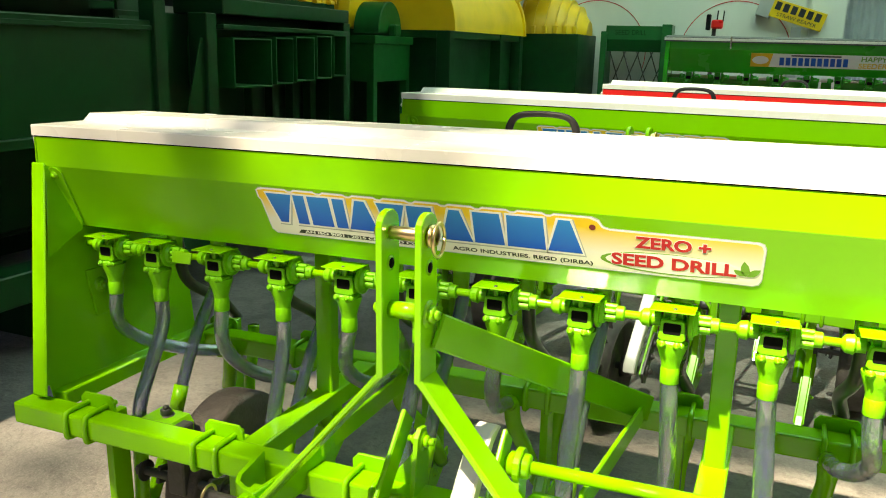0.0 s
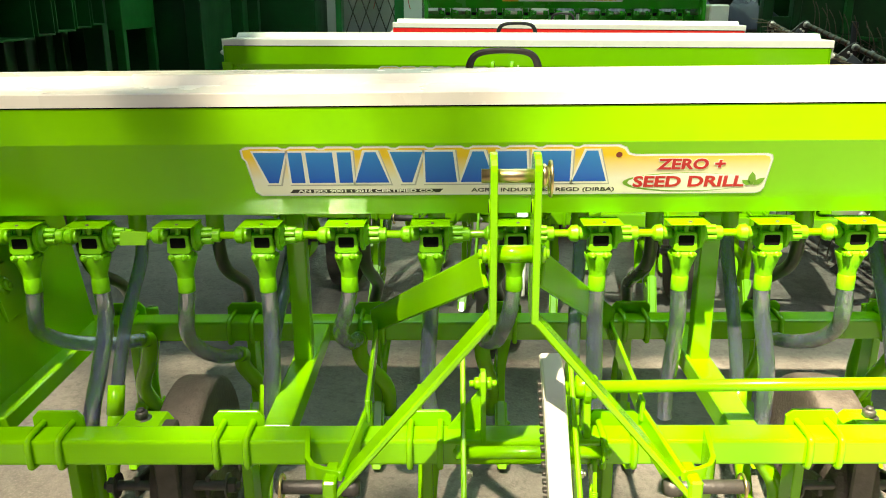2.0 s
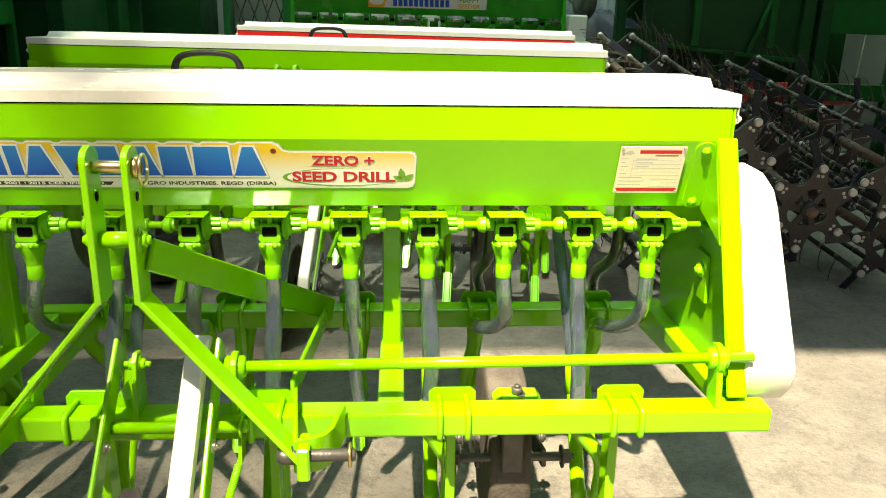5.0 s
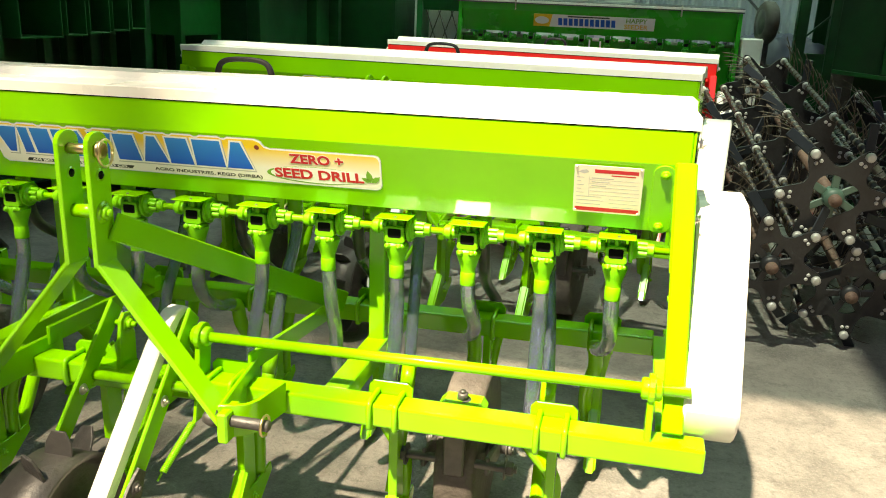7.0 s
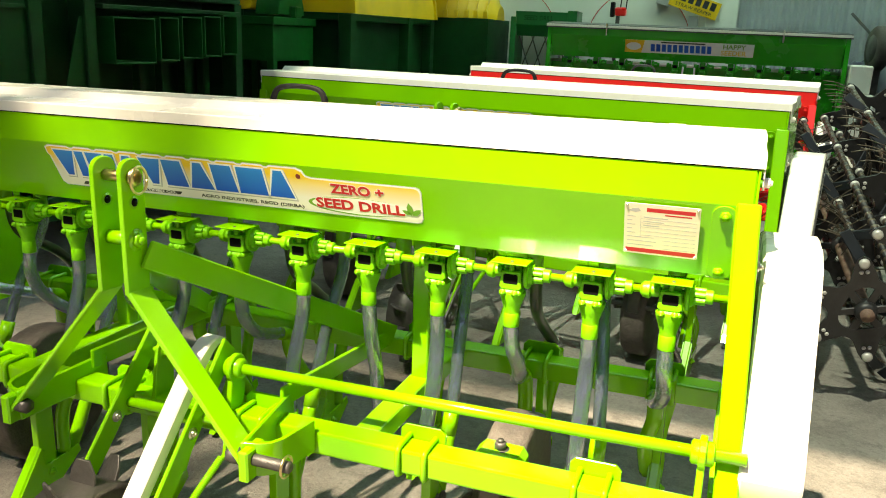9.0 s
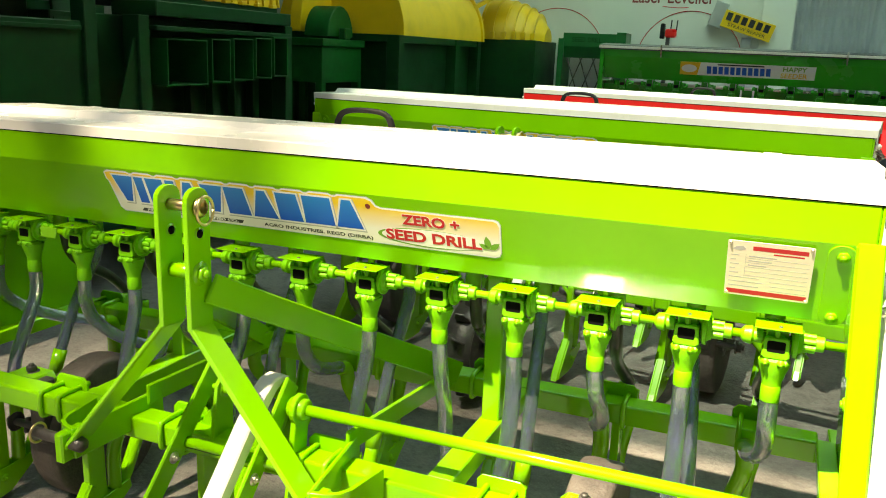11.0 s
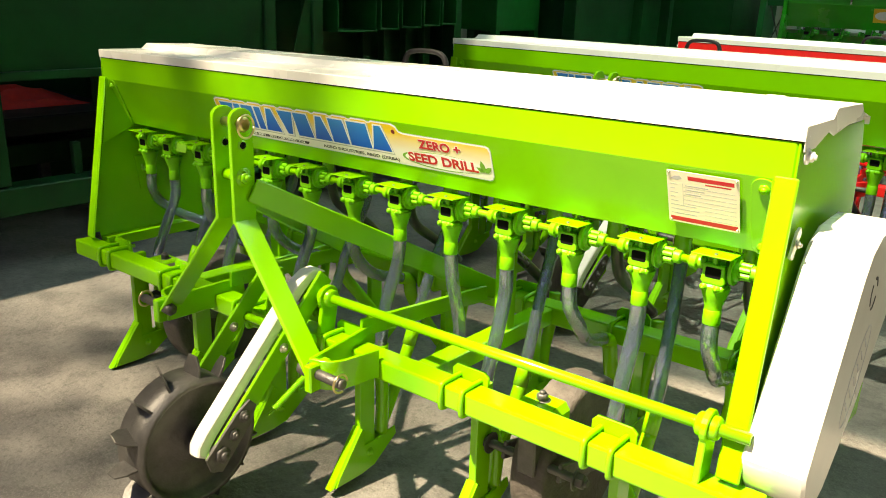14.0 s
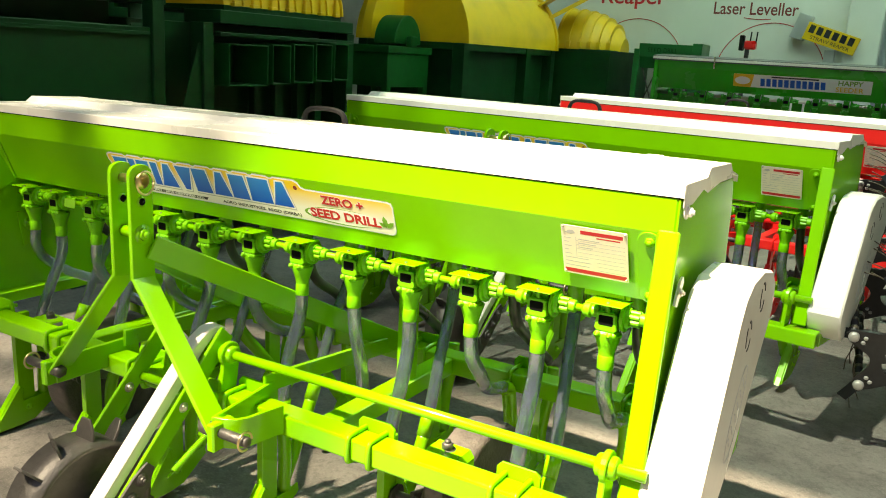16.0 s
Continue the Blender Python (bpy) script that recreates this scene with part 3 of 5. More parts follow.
def decal(parent, at, tilt):
    """A printed sticker: its outline steps round the mark, gold fades to white, and the words are set on it."""
    def shape(g):
        """The sticker's outline, drawn in by g from its edge."""
        up, top, low = 0.070 - g, 0.047 - g, -0.050 + g
        pts = [(-0.512 + g, low), (-0.524 + g, low + 0.010), (-0.534 + g, 0.036), (-0.540 + g, 0.044), (-0.541 + g, 0.062), (-0.533 + g, up - 0.002), (-0.525 + g, up)]
        for i in range(1, 10):
            x = -0.525 + i * 0.0735
            pts += [(x - 0.012, up), (x - 0.004, up - 0.004), (x + 0.004, up - 0.004), (x + 0.012, up)]
        return pts + [(0.222 - g, up), (0.236 - g, up - 0.006), (0.243 - g * 0.5, top + 0.004), (0.256, top), (0.520 - g, top), (0.529 - g, top - 0.003), (0.533 - g, top - 0.013),
                      (0.530 - g, low + 0.014), (0.525 - g, low + 0.004), (0.515 - g, low)]
    st = part("sticker", plate_y(0, shape(0), 0.0002, 0), GREYINK, parent, "white and gold printed sticker")
    st.matrix_basis = pose(*at, tilt, 0, 0)
    part("white_border", plate_y(-0.00015, shape(0.0014), 0.0001, 0), PAPER, st)
    part("gold_field", plate_y(-0.00030, shape(0.0050), 0.0001, 0), GOLDFADE, st)
    x, lo, hi = -0.516, -0.018, 0.057
    unit = 0.722 / sum(MARK_WIDTH[c] + 0.03 for c in MARKS)
    for c in MARKS:
        w = MARK_WIDTH[c] * unit
        forms = {"w": (0.34, 0.34, 0, 0), "n": (0, 0, 0.33, 0.33), "r": (0.07, 0.05, 0.05, 0.07), "k": (0, 0.04, 0, 0.16), "c": (0, 0.02, 0, 0.12), "m": (0, 0, 0.03, 0.03), "b": (0, 0, 0, 0)}
        p, q, u, v = [f * w for f in forms[c]]

        def block(g, dx=0.0, dz=0.0):
            return [(x + p - g + dx, lo - g + dz), (x + w - q + g + dx, lo - g + dz), (x + w - v + g + dx, hi + g + dz), (x + u - g + dx, hi + g + dz)]
        part("mark_halo", plate_y(-0.00045, block(0.0046, 0.002, -0.002), 0.0001, 0), GREYINK, st)
        part("mark_edge", plate_y(-0.00060, block(0.0036), 0.0001, 0), PAPER, st)
        part("mark_block", plate_y(-0.00075, block(-0.0008), 0.0001, 0), BLUEFADE, st, "plain blue shape of the maker's mark")
        x += w + 0.03 * unit
    part("round_mark", plate_y(-0.00050, [(0.222 + 0.0065 * math.cos(t), 0.046 + 0.0065 * math.sin(t)) for t in [2 * math.pi * k / 16 for k in range(16)]], 0.0001, 0), DARKRED, st)
    part("dark_strip", plate_y(-0.00050, [(-0.452, -0.0425), (-0.140, -0.0425), (-0.132, -0.0335), (-0.444, -0.0335)], 0.0001, 0), INK, st)
    text_part("lettering", "AN ISO 9001 : 2015 CERTIFIED CO.", 0.0095, (-0.292, -0.00070, -0.038), st, PAPER, "", width=0.285, bold=0.0003)
    text_part("lettering", "AGRO INDUSTRIES. REGD (DIRBA)", 0.0125, (0.074, -0.00055, -0.0375), st, INK, "", width=0.296, bold=0.0003)
    # the name of the machine on a white oval edged with a green sweep
    ring = [2 * math.pi * k / 28 for k in range(28)]
    part("green_sweep", plate_y(-0.00045, [(0.366 + 0.130 * math.cos(t), -0.021 + 0.0235 * math.sin(t)) for t in ring], 0.0001, 0), LEAFINK, st)
    part("white_oval", plate_y(-0.00060, [(0.374 + 0.128 * math.cos(t), -0.0205 + 0.0215 * math.sin(t)) for t in ring], 0.0001, 0), PAPER, st)
    for words, size, at_x, at_z, wide in (("ZERO +", 0.034, 0.372, 0.0215, 0.137), ("SEED DRILL", 0.036, 0.371, -0.0205, 0.228)):
        text_part("letter_edge", words, size, (at_x, -0.00075, at_z), st, PAPER, "", width=wide + 0.003, bold=0.0024)
        text_part("lettering", words, size, (at_x, -0.00095, at_z), st, REDINK, "", width=wide, bold=0.0013)
    bm = bmesh.new()
    for dx, dz, ang, s in ((0, 0, 8, 1.15), (-0.001, 0.002, 62, 0.8), (0.002, 0.001, -52, 0.95)):
        leaf = [(0, 0), (0.007 * s, 0.010 * s), (0.006 * s, 0.02 * s), (0, 0.03 * s), (-0.006 * s, 0.02 * s), (-0.007 * s, 0.010 * s)]
        add_plate(bm, leaf, 0.0001, Matrix.Translation((0.502 + dx, -0.00095, -0.030 + dz)) @ ACROSS_Y @ Matrix.Rotation(radians(ang), 4, "Z"))
    part("leaf_mark", bm, LEAFINK, st)
    return st


def maker_plate(parent):
    pl = part("data_plate", plate_y(0, round_rect(-0.074, 0.074, -0.061, 0.061, 0.003), 0.0012, 0), TIN, parent, "cream tin data plate with red print")
    pl.matrix_basis = pose(1.035, -0.0275, 0.9135 + 0.0025, 21.2, 0, 0)
    part("print_bar", plate_y(-0.0007, [(-0.030, 0.043), (0.064, 0.043), (0.064, 0.052), (-0.030, 0.052)], 0.0001, 0), REDINK, pl)
    part("print_bar", plate_y(-0.0007, [(-0.070, -0.057), (0.070, -0.057), (0.070, -0.047), (-0.070, -0.047)], 0.0001, 0), REDINK, pl)
    part("logo_shape", plate_y(-0.0007, [(-0.066, 0.043), (-0.052, 0.040), (-0.042, 0.044), (-0.047, 0.051), (-0.058, 0.049)], 0.0001, 0), GREYINK, pl)
    part("print_bar", plate_y(-0.0007, [(0.006, 0.0365), (0.058, 0.0365), (0.058, 0.0395), (0.006, 0.0395)], 0.0001, 0), REDINK, pl)
    for i in range(8):
        z, x0 = 0.030 - i * 0.0098, (-0.040 if i < 5 else 0.004)
        part("print_bar", plate_y(-0.0007, [(-0.068, z - 0.0008), (x0 - 0.012 - 0.006 * (i % 2), z - 0.0008), (x0 - 0.012 - 0.006 * (i % 2), z + 0.0008), (-0.068, z + 0.0008)], 0.0001, 0), GREYINK, pl)
        part("ruled_line", plate_y(-0.0007, [(x0, z - 0.0050), (0.068, z - 0.0050), (0.068, z - 0.0042), (x0, z - 0.0042)], 0.0001, 0), GREYINK, pl)
        if i < 3:
            part("print_bar", plate_y(-0.0007, [(x0 + 0.004, z - 0.0014), (x0 + 0.052 - 0.008 * i, z - 0.0014), (x0 + 0.052 - 0.008 * i, z + 0.0008), (x0 + 0.004, z + 0.0008)], 0.0001, 0), GREYINK, pl)
    part("ruled_line", plate_y(-0.0007, [(-0.0415, -0.0180), (-0.0407, -0.0180), (-0.0407, 0.0335), (-0.0415, 0.0335)], 0.0001, 0), GREYINK, pl)
    for x in (-0.069, 0.069):
        for z in (-0.056, 0.056):
            part("rivet", add_turned(bmesh.new(), (x, 0, z), (x, -0.003, z), [(0, 0.0035), (1, 0.002)], 8), STEEL, pl)


def seed_drill(ob, paint, near=True):
    """A thirteen-row zero-till seed drill; all places are from the middle of its front sowing line."""
    # hopper
    prof = [(-0.0475, 1.058), (-0.0475, 0.985), (0.016, 0.823), (0.06, 0.812), (0.30, 0.812), (0.345, 0.824), (0.415, 0.985), (0.41, 1.058)]
    hop = part("hopper", plate_x(-0.007, prof, 2.422, 0.003), paint, ob)
    for s, x, lean in ((-1, -1.221, 0.218), (1, 1.207, 0.040)):
        def leant(bm):
            for v in bm.verts:
                v.co.x += lean * max(0, 0.975 - v.co.z)
            return bm
        side = [(-0.0475, 1.056), (-0.049, 0.985), (-0.075, 0.90), (-0.205, 0.455), (-0.175, 0.455), (-0.17, 0.40), (0.36, 0.40), (0.435, 0.985), (0.41, 1.056)]
        sp = part("end_plate", leant(plate_x(x, side, 0.005)), paint, ob)
        part("end_post", leant(bar((x - s * 0.012, -0.052, 0.992), (x - s * 0.012, -0.216, 0.445), 0.045, 0.008, up=(0, -1, 0.3))), paint, sp)
        part("end_rail", leant(box(x - s * 0.045, x - s * 0.003, -0.172, 0.352, 0.405, 0.442, 0.003)), paint, sp)
        part("corner_strip", add_plate(bmesh.new(), round_rect(-0.024, 0.024, -0.088, 0.088, 0.022), 0.004,
                                     Matrix.Translation((x - s * 0.054, -0.0168, 0.901)) @ Matrix.Rotation(radians(21.2), 4, "X") @ ACROSS_Y, 0.001), paint, hop)
        for z, dx in ((0.963, 0.052), (0.838, 0.055)):
            part("corner_bolt", bolt((x - s * dx, -0.0455 + (0.985 - z) * 0.385, z), (0, -1, -0.37), 0.0115, 0.010), paint, hop)
        part("end_gusset", leant(plate_x(x - s * 0.034, [(-0.060, 0.985), (0.018, 0.985), (0.018, 0.815), (-0.112, 0.765), (-0.062, 0.945)], 0.004)), paint, sp)
        part("slot_plate", leant(box(x - s * 0.004, x - s * 0.012, 0.01, 0.08, 0.58, 0.70, 0.001)), paint, sp)
        part("slot_bolt", leant(bolt((x - s * 0.012, 0.045, 0.655), (-s, 0, 0), 0.014, 0.012)), paint, sp)
        part("hinge_bolt", bolt((x + s * 0.009, -0.022, 1.030), (s, 0, 0), 0.010, 0.012), WHITE, sp)
    # lid
    lidp = [(-0.0505, 1.060), (-0.0505, 1.0845), (-0.0475, 1.087), (0.118, 1.085), (0.142, 1.104), (0.335, 1.098), (0.36, 1.078), (0.43, 1.062), (0.43, 1.045)]
    lid = part("lid", folded(lidp, -1.226, 1.216, 0.0025), WHITE, ob, "white painted folded sheet lid")
    for x in (-1.225, 1.215):
        part("lid_end", plate_x(x, lidp[1:-2] + [(0.36, 1.060), (0.25, 1.062), (0.14, 1.050), (0.10, 1.062), (0.02, 1.040), (-0.046, 1.040)], 0.0025), WHITE, lid)
    # solid black strip that paints the shade below the lid's edge
    part("lid_gap", box(-1.218, 1.206, -0.049, -0.044, 1.0572, 1.0608, 0), HOLESHADE, lid, "black strip painted as the shade under the lid")
    for x in (-1.04, 1.012):
        part("lid_stop", box(x - 0.022, x + 0.022, 0.385, 0.42, 1.062, 1.092, 0.003), WHITE, lid)
    arch = glide([(-0.094, 0.335, 1.06), (-0.090, 0.335, 1.108), (-0.068, 0.335, 1.132), (-0.01, 0.335, 1.138), (0.048, 0.335, 1.132), (0.070, 0.335, 1.108), (0.074, 0.335, 1.06)], 6)
    part("lid_handle", tube(arch, lambda s: 0.0075 + 0.004 * abs(2 * s - 1) ** 2, 10), BLACK, lid, "black plastic lid handle")
    # sowing units on their shaft
    first = metering_unit(ob, paint, 0.042)
    first.matrix_basis = pose(UNIT_X[0], 0, UNIT_Z)
    for x in UNIT_X[1:]:
        u = again(first, ob, pose(x, 0, UNIT_Z))
        for c in first.children:
            again(c, u, Matrix())
    part("feed_shaft", rod((-1.15, 0.026, UNIT_Z + 0.006), (1.21, 0.026, UNIT_Z + 0.006), 0.0085), paint, ob)
    part("feed_lever", add_plate(bmesh.new(), [(-0.03, -0.018), (0.026, -0.018), (0.034, 0.012), (-0.026, 0.014)], 0.004, Matrix.Translation((-0.815, -0.005, UNIT_Z + 0.012)) @ ACROSS_Y, 0.001), paint, ob)
    part("rear_channel", box(-1.2, 1.19, 0.24, 0.30, 0.765, 0.812, 0.003), paint, ob)
    # frame
    Z1, Z0 = 0.433, 0.378
    part("front_toolbar", box(-1.15, 1.285, -0.250, -0.185, Z0, Z1, 0.006, segs=2), paint, ob)
    part("rear_toolbar", box(-1.20, 1.19, 0.352, 0.420, Z0, Z1, 0.006, segs=2), paint, ob)
    for x in (-0.495, 0.455):
        post = part("hopper_post", box(x - 0.022, x + 0.022, 0.125, 0.165, 0.425, 0.815, 0.003), paint, ob)
        part("frame_beam", bar((x, -0.186, 0.405), (x, 0.352, 0.405), 0.058, 0.050), paint, ob)
    for k in (1, 3, 5, 7, 9, 11):
        clamp(ob, CLAMP_X[k // 2], -0.250, -0.185, Z0, Z1, paint)
        tine(ob, CLAMP_X[k // 2], -0.160, 0.40, paint, UNIT_X[k] - CLAMP_X[k // 2] - (0.034 if k == 1 else 0))
    for k in (0, 2, 4, 6, 8, 10, 12):
        clamp(ob, UNIT_X[k] * 0.98, 0.352, 0.420, Z0, Z1, paint)
        tine(ob, UNIT_X[k] * 0.98, 0.44, 0.44, paint, 0.02)
    # hoses
    for k, x in enumerate(UNIT_X):
        s = 1 if x < 0 else -1
        p = Vector((x, 0.02, 0.652))
        jit = 0.012 * math.sin(k * 2.3)
        if k % 2:
            out = -0.034 if k == 1 else 0.0
            f = [p, p + Vector((jit * 0.4, -0.008, -0.07)), (x + jit + out * 0.5, -0.028, 0.48), (x + jit * 0.5 + out, -0.052, 0.38), (x + out, -0.062, 0.28)]
        else:
            mid, end = REAR_HOSE[k]
            sag = 0.042 if k == 2 else 0.0
            f = [p, p + Vector((mid * 0.4, 0.004, -0.060)), (x + mid, 0.062, 0.532 - sag * 0.3), (x + mid * 0.7 + end * 0.3, 0.122, 0.480 - sag * 0.6), (x + mid * 0.2 + end * 0.8, 0.205, 0.440 - sag * 0.9), (x + end, 0.312, 0.406 - sag)]
            if k == 8:
                f = [p, p + Vector((0.004, 0.006, -0.08)), (x + 0.006, 0.055, 0.46), (x + 0.004, 0.070, 0.38), (x + 0.010, 0.085, 0.30)]
        part("seed_hose", pipe(glide(f), 0.0182, 0.0026), HOSE, ob, "smoky clear plastic hose")
        if k % 2 == 0 and k != 8:
            part("rear_boot", tube(glide([(x + end, 0.288, 0.413 - sag), (x + end, 0.330, 0.392 - sag), (x + end * 0.9, 0.342, 0.33 - sag * 0.5), (x * 0.98 + s * 0.030, 0.40, 0.22), (x * 0.98 + s * 0.028, 0.50, 0.09)]), 0.0212, 12), paint, ob)
        q = Vector((x + 0.006 * s, 0.255, 0.76))
        if k % 2:
            c = Vector((CLAMP_X[k // 2] - (0.012 if x < 0 else 0.039), 0.112, 0.338))
            g = [q, q + Vector((0.002, -0.012, -0.10)), q.lerp(c, 0.6) + Vector((0, 0.006, 0)), c, c + Vector((0, -0.012, -0.03))]
            part("fertiliser_hose", pipe(glide(g), 0.0165, 0.0024), HOSE, ob, "smoky clear plastic hose")
            part("hose_collar", rod(c + Vector((0, 0.012, 0.028)), c + Vector((-0.001, -0.016, -0.038)), 0.0205, 14), paint, ob)
            part("fertiliser_boot", tube(glide([c + Vector((0, -0.014, -0.034)), (c.x, 0.045, 0.20), (c.x, -0.03, 0.07)]), 0.0185, 12), paint, ob)
        else:
            g = [q, q + Vector((0, 0.03, -0.14)), (x + s * 0.02, 0.42, 0.52), (x, 0.52, 0.43)]
            part("fertiliser_hose", tube(glide(g), 0.0165, 12), HOSE_DARK, ob, "dark plastic hose")
        part("hose_socket", rod(q + Vector((0, 0.0, 0.06)), q + Vector((0, -0.012, -0.05)), 0.0215, 14), paint, ob)
    # hitch mast
    for s, x in ((-1, -0.066), (1, 0.004)):
        yc, w = -0.367, 0.066
        up = [(yc - w / 2, 0.742), (yc + w / 2, 0.742), (yc + w / 2, 1.0)] + [(yc + w / 2 * math.cos(a), 1.0 + 0.026 * math.sin(a)) for a in [math.pi * k / 8 for k in range(1, 8)]] + [(yc - w / 2, 1.0)]
        mp = part("mast_plate", plate_x(x, up, 0.012, 0.0015), paint, ob)
        low = Vector((x + s * 0.28, -0.385, 0.415))
        part("mast_leg", bar((x, yc, 0.745), low, w, 0.012, up=(1, 0, 0)), paint, mp)
        part("mast_foot", box(low.x - 0.012 + s * 0.006, low.x + 0.012 + s * 0.006, -0.425, -0.355, 0.385, 0.455, 0.004), paint, mp)
        part("brace", bar((x + s * 0.014, -0.35, 0.822), (x + s * 0.282, 0.345, 0.440), 0.010, 0.062), paint, ob)
        # plates from the hitch point to the frame
        part("hitch_plate", bar((x + s * 0.270, -0.40, 0.425), (x + s * 0.240, -0.15, 0.435), 0.010, 0.075), paint, ob)
        part("hitch_plate", strip([(x + s * 0.272, -0.395), (x + s * 0.30, -0.388), (x + s * 0.322, -0.375), (x + s * 0.335, -0.352), (x + s * 0.352, -0.252)], 0.388, 0.462, 0.010), paint, ob)
        part("long_flat", bar((x + s * 0.240, -0.20, 0.470), (x + s * 0.270, 0.35, 0.435), 0.010, 0.05), paint, ob)
        bm = add_rod(bmesh.new(), (low.x - s * 0.04, -0.40, 0.430), (low.x + s * 0.105, -0.40, 0.430), 0.0125, 16, 0.003)
        add_turned(bm, (low.x - s * 0.045, -0.40, 0.43), (low.x - s * 0.015, -0.40, 0.43), [(0, 0.014), (0.3, 0.019), (1, 0.019)], 6)
        pin = part("hitch_pin", smooth(bm, 30), IRON, ob, "dark steel hitch pin")
        ring = [(low.x + s * 0.094, -0.40 + 0.022 * math.cos(a), 0.43 + 0.022 * math.sin(a)) for a in [2 * math.pi * k / 20 for k in range(17)]]
        part("ring_clip", tube(ring, 0.003, 6), BRASS, pin)
        part("mast_nut", bolt((x + s * 0.006, yc, 0.855), (s, 0, 0), 0.016, 0.012, 0.006), paint, mp)
        part("hole_rim", rod((x - 0.0072, yc, 0.935), (x + 0.0072, yc, 0.935), 0.0135), paint, mp)
        # black rod through the plate, its colour painting the hole's inner shade
        part("mast_hole", rod((x - 0.0080, yc, 0.935), (x + 0.0080, yc, 0.935), 0.009), HOLESHADE, mp)
    bm = add_rod(bmesh.new(), (-0.085, -0.367, 0.987), (0.022, -0.367, 0.987), 0.0115)
    add_turned(bm, (0.010, -0.367, 0.987), (0.022, -0.367, 0.987), [(0, 0.018), (0.5, 0.020), (1, 0.015)], 16)
    pin = part("top_link_pin", smooth(bm, 30), BRASS, ob, "zinc plated top link pin with a ring")
    part("pin_ring", tube([(0.026, -0.367 + 0.024 * math.cos(a), 0.982 + 0.028 * math.sin(a)) for a in [2 * math.pi * k / 20 for k in range(21)]], 0.003, 6), BRASS, pin)
    part("mast_spacer", rod((-0.062, -0.367, 0.855), (0.0, -0.367, 0.855), 0.015), paint, ob)
    # drive shaft and its bearings
    part("drive_shaft", rod((0.07, -0.205, 0.526), (1.245, -0.205, 0.538), 0.0125), paint, ob)
    for x, zc in ((0.128, 0.527), (1.166, 0.537)):
        out = [(-0.205 + 0.034 * math.cos(a), zc + 0.034 * math.sin(a)) for a in [math.pi * k / 10 - 0.2 for k in range(14)]] + [(-0.245, 0.424), (-0.188, 0.424)]
        br = part("bearing_bracket", plate_x(x, out, 0.014, 0.002), paint, ob)
        part("bearing_hub", rod((x - 0.022, -0.205, zc), (x + 0.022, -0.205, zc), 0.024, 18, 0.004), paint, br)
    br = part("arm_bracket", plate_x(-0.075, [(-0.252, 0.424), (-0.18, 0.424), (-0.178, 0.50), (-0.19, 0.56), (-0.215, 0.565), (-0.23, 0.55)], 0.010), paint, ob)
    part("bracket_bolt", bolt((-0.07, -0.205, 0.535), (1, 0, 0), 0.013, 0.012, 0.01), paint, br)
    part("bracket_bolt", bolt((-0.08, -0.205, 0.535), (-1, 0, 0), 0.013, 0.012, 0.01), paint, br)
    part("bracket_web", plate_y(-0.20, [(-0.075, 0.428), (-0.075, 0.53), (-0.15, 0.428)], 0.008), paint, br)
    # chain cover on the end
    cov = [(-0.17, 0.42), (-0.20, 0.455), (-0.212, 0.50), (-0.19, 0.545), (-0.025, 0.825), (0.01, 0.866), (0.07, 0.890), (0.18, 0.893), (0.30, 0.868), (0.355, 0.830), (0.36, 0.76), (0.10, 0.51), (-0.06, 0.405), (-0.12, 0.392)]
    c = part("chain_cover", smooth(plate_x(1.290, cov, 0.114, 0.006), 40), WHITE, ob, "white painted chain cover")
    oval = [2 * math.pi * k / 28 for k in range(28)]
    ring = [(1.3470, 0.055 + 0.030 * math.cos(a) + 0.062 * math.sin(a), 0.605 + 0.088 * math.sin(a) - 0.028 * math.cos(a)) for a in oval + oval[:2]]
    part("cover_badge", tube(ring, 0.0012, 6), GREYINK, c, "thin dark grey oval badge")
    for g in range(6):
        u = -0.62 + 0.25 * g
        y, z = 0.055 + u * 0.062, 0.605 + u * 0.088
        part("badge_bar", plate_x(1.3474, [(y - 0.012, z + 0.012), (y - 0.007, z + 0.015), (y + 0.012, z - 0.006), (y + 0.008, z - 0.010)], 0.0012, 0), GREYINK, c)
    part("side_beam", bar((1.252, -0.165, 0.410), (1.252, 0.55, 0.345), 0.062, 0.088), paint, ob)
    for y, z in ((0.08, 0.77), (0.19, 0.83)):
        for g in range(3):
            a0 = radians(20 + 120 * g)
            part("cover_slot", plate_x(1.3478, [(y + 0.024 * math.cos(a0 + t), z + 0.034 * math.sin(a0 + t)) for t in [1.4 * k / 8 for k in range(9)]] +
                                       [(y + 0.020 * math.cos(a0 + t), z + 0.029 * math.sin(a0 + t)) for t in [1.4 * k / 8 for k in range(8, -1, -1)]], 0.001, 0), INK, c)
    part("cover_tab", plate_x(1.222, [(-0.062, 0.845), (-0.045, 0.838), (-0.012, 0.885), (-0.020, 0.897), (-0.036, 0.892)], 0.006), WHITE, c)
    part("cover_bolt", bolt((1.225, -0.040, 0.868), (1, 0, 0), 0.007, 0.007), STEEL, c)
    gauge_wheel(ob, 0.735, 0.745, paint)
    gauge_wheel(ob, -0.75, -0.803, paint)
    drive_wheel(ob, paint)
    decal(ob, (-0.02, -0.0205, 0.914), 21.2)
    maker_plate(ob)
    return ob


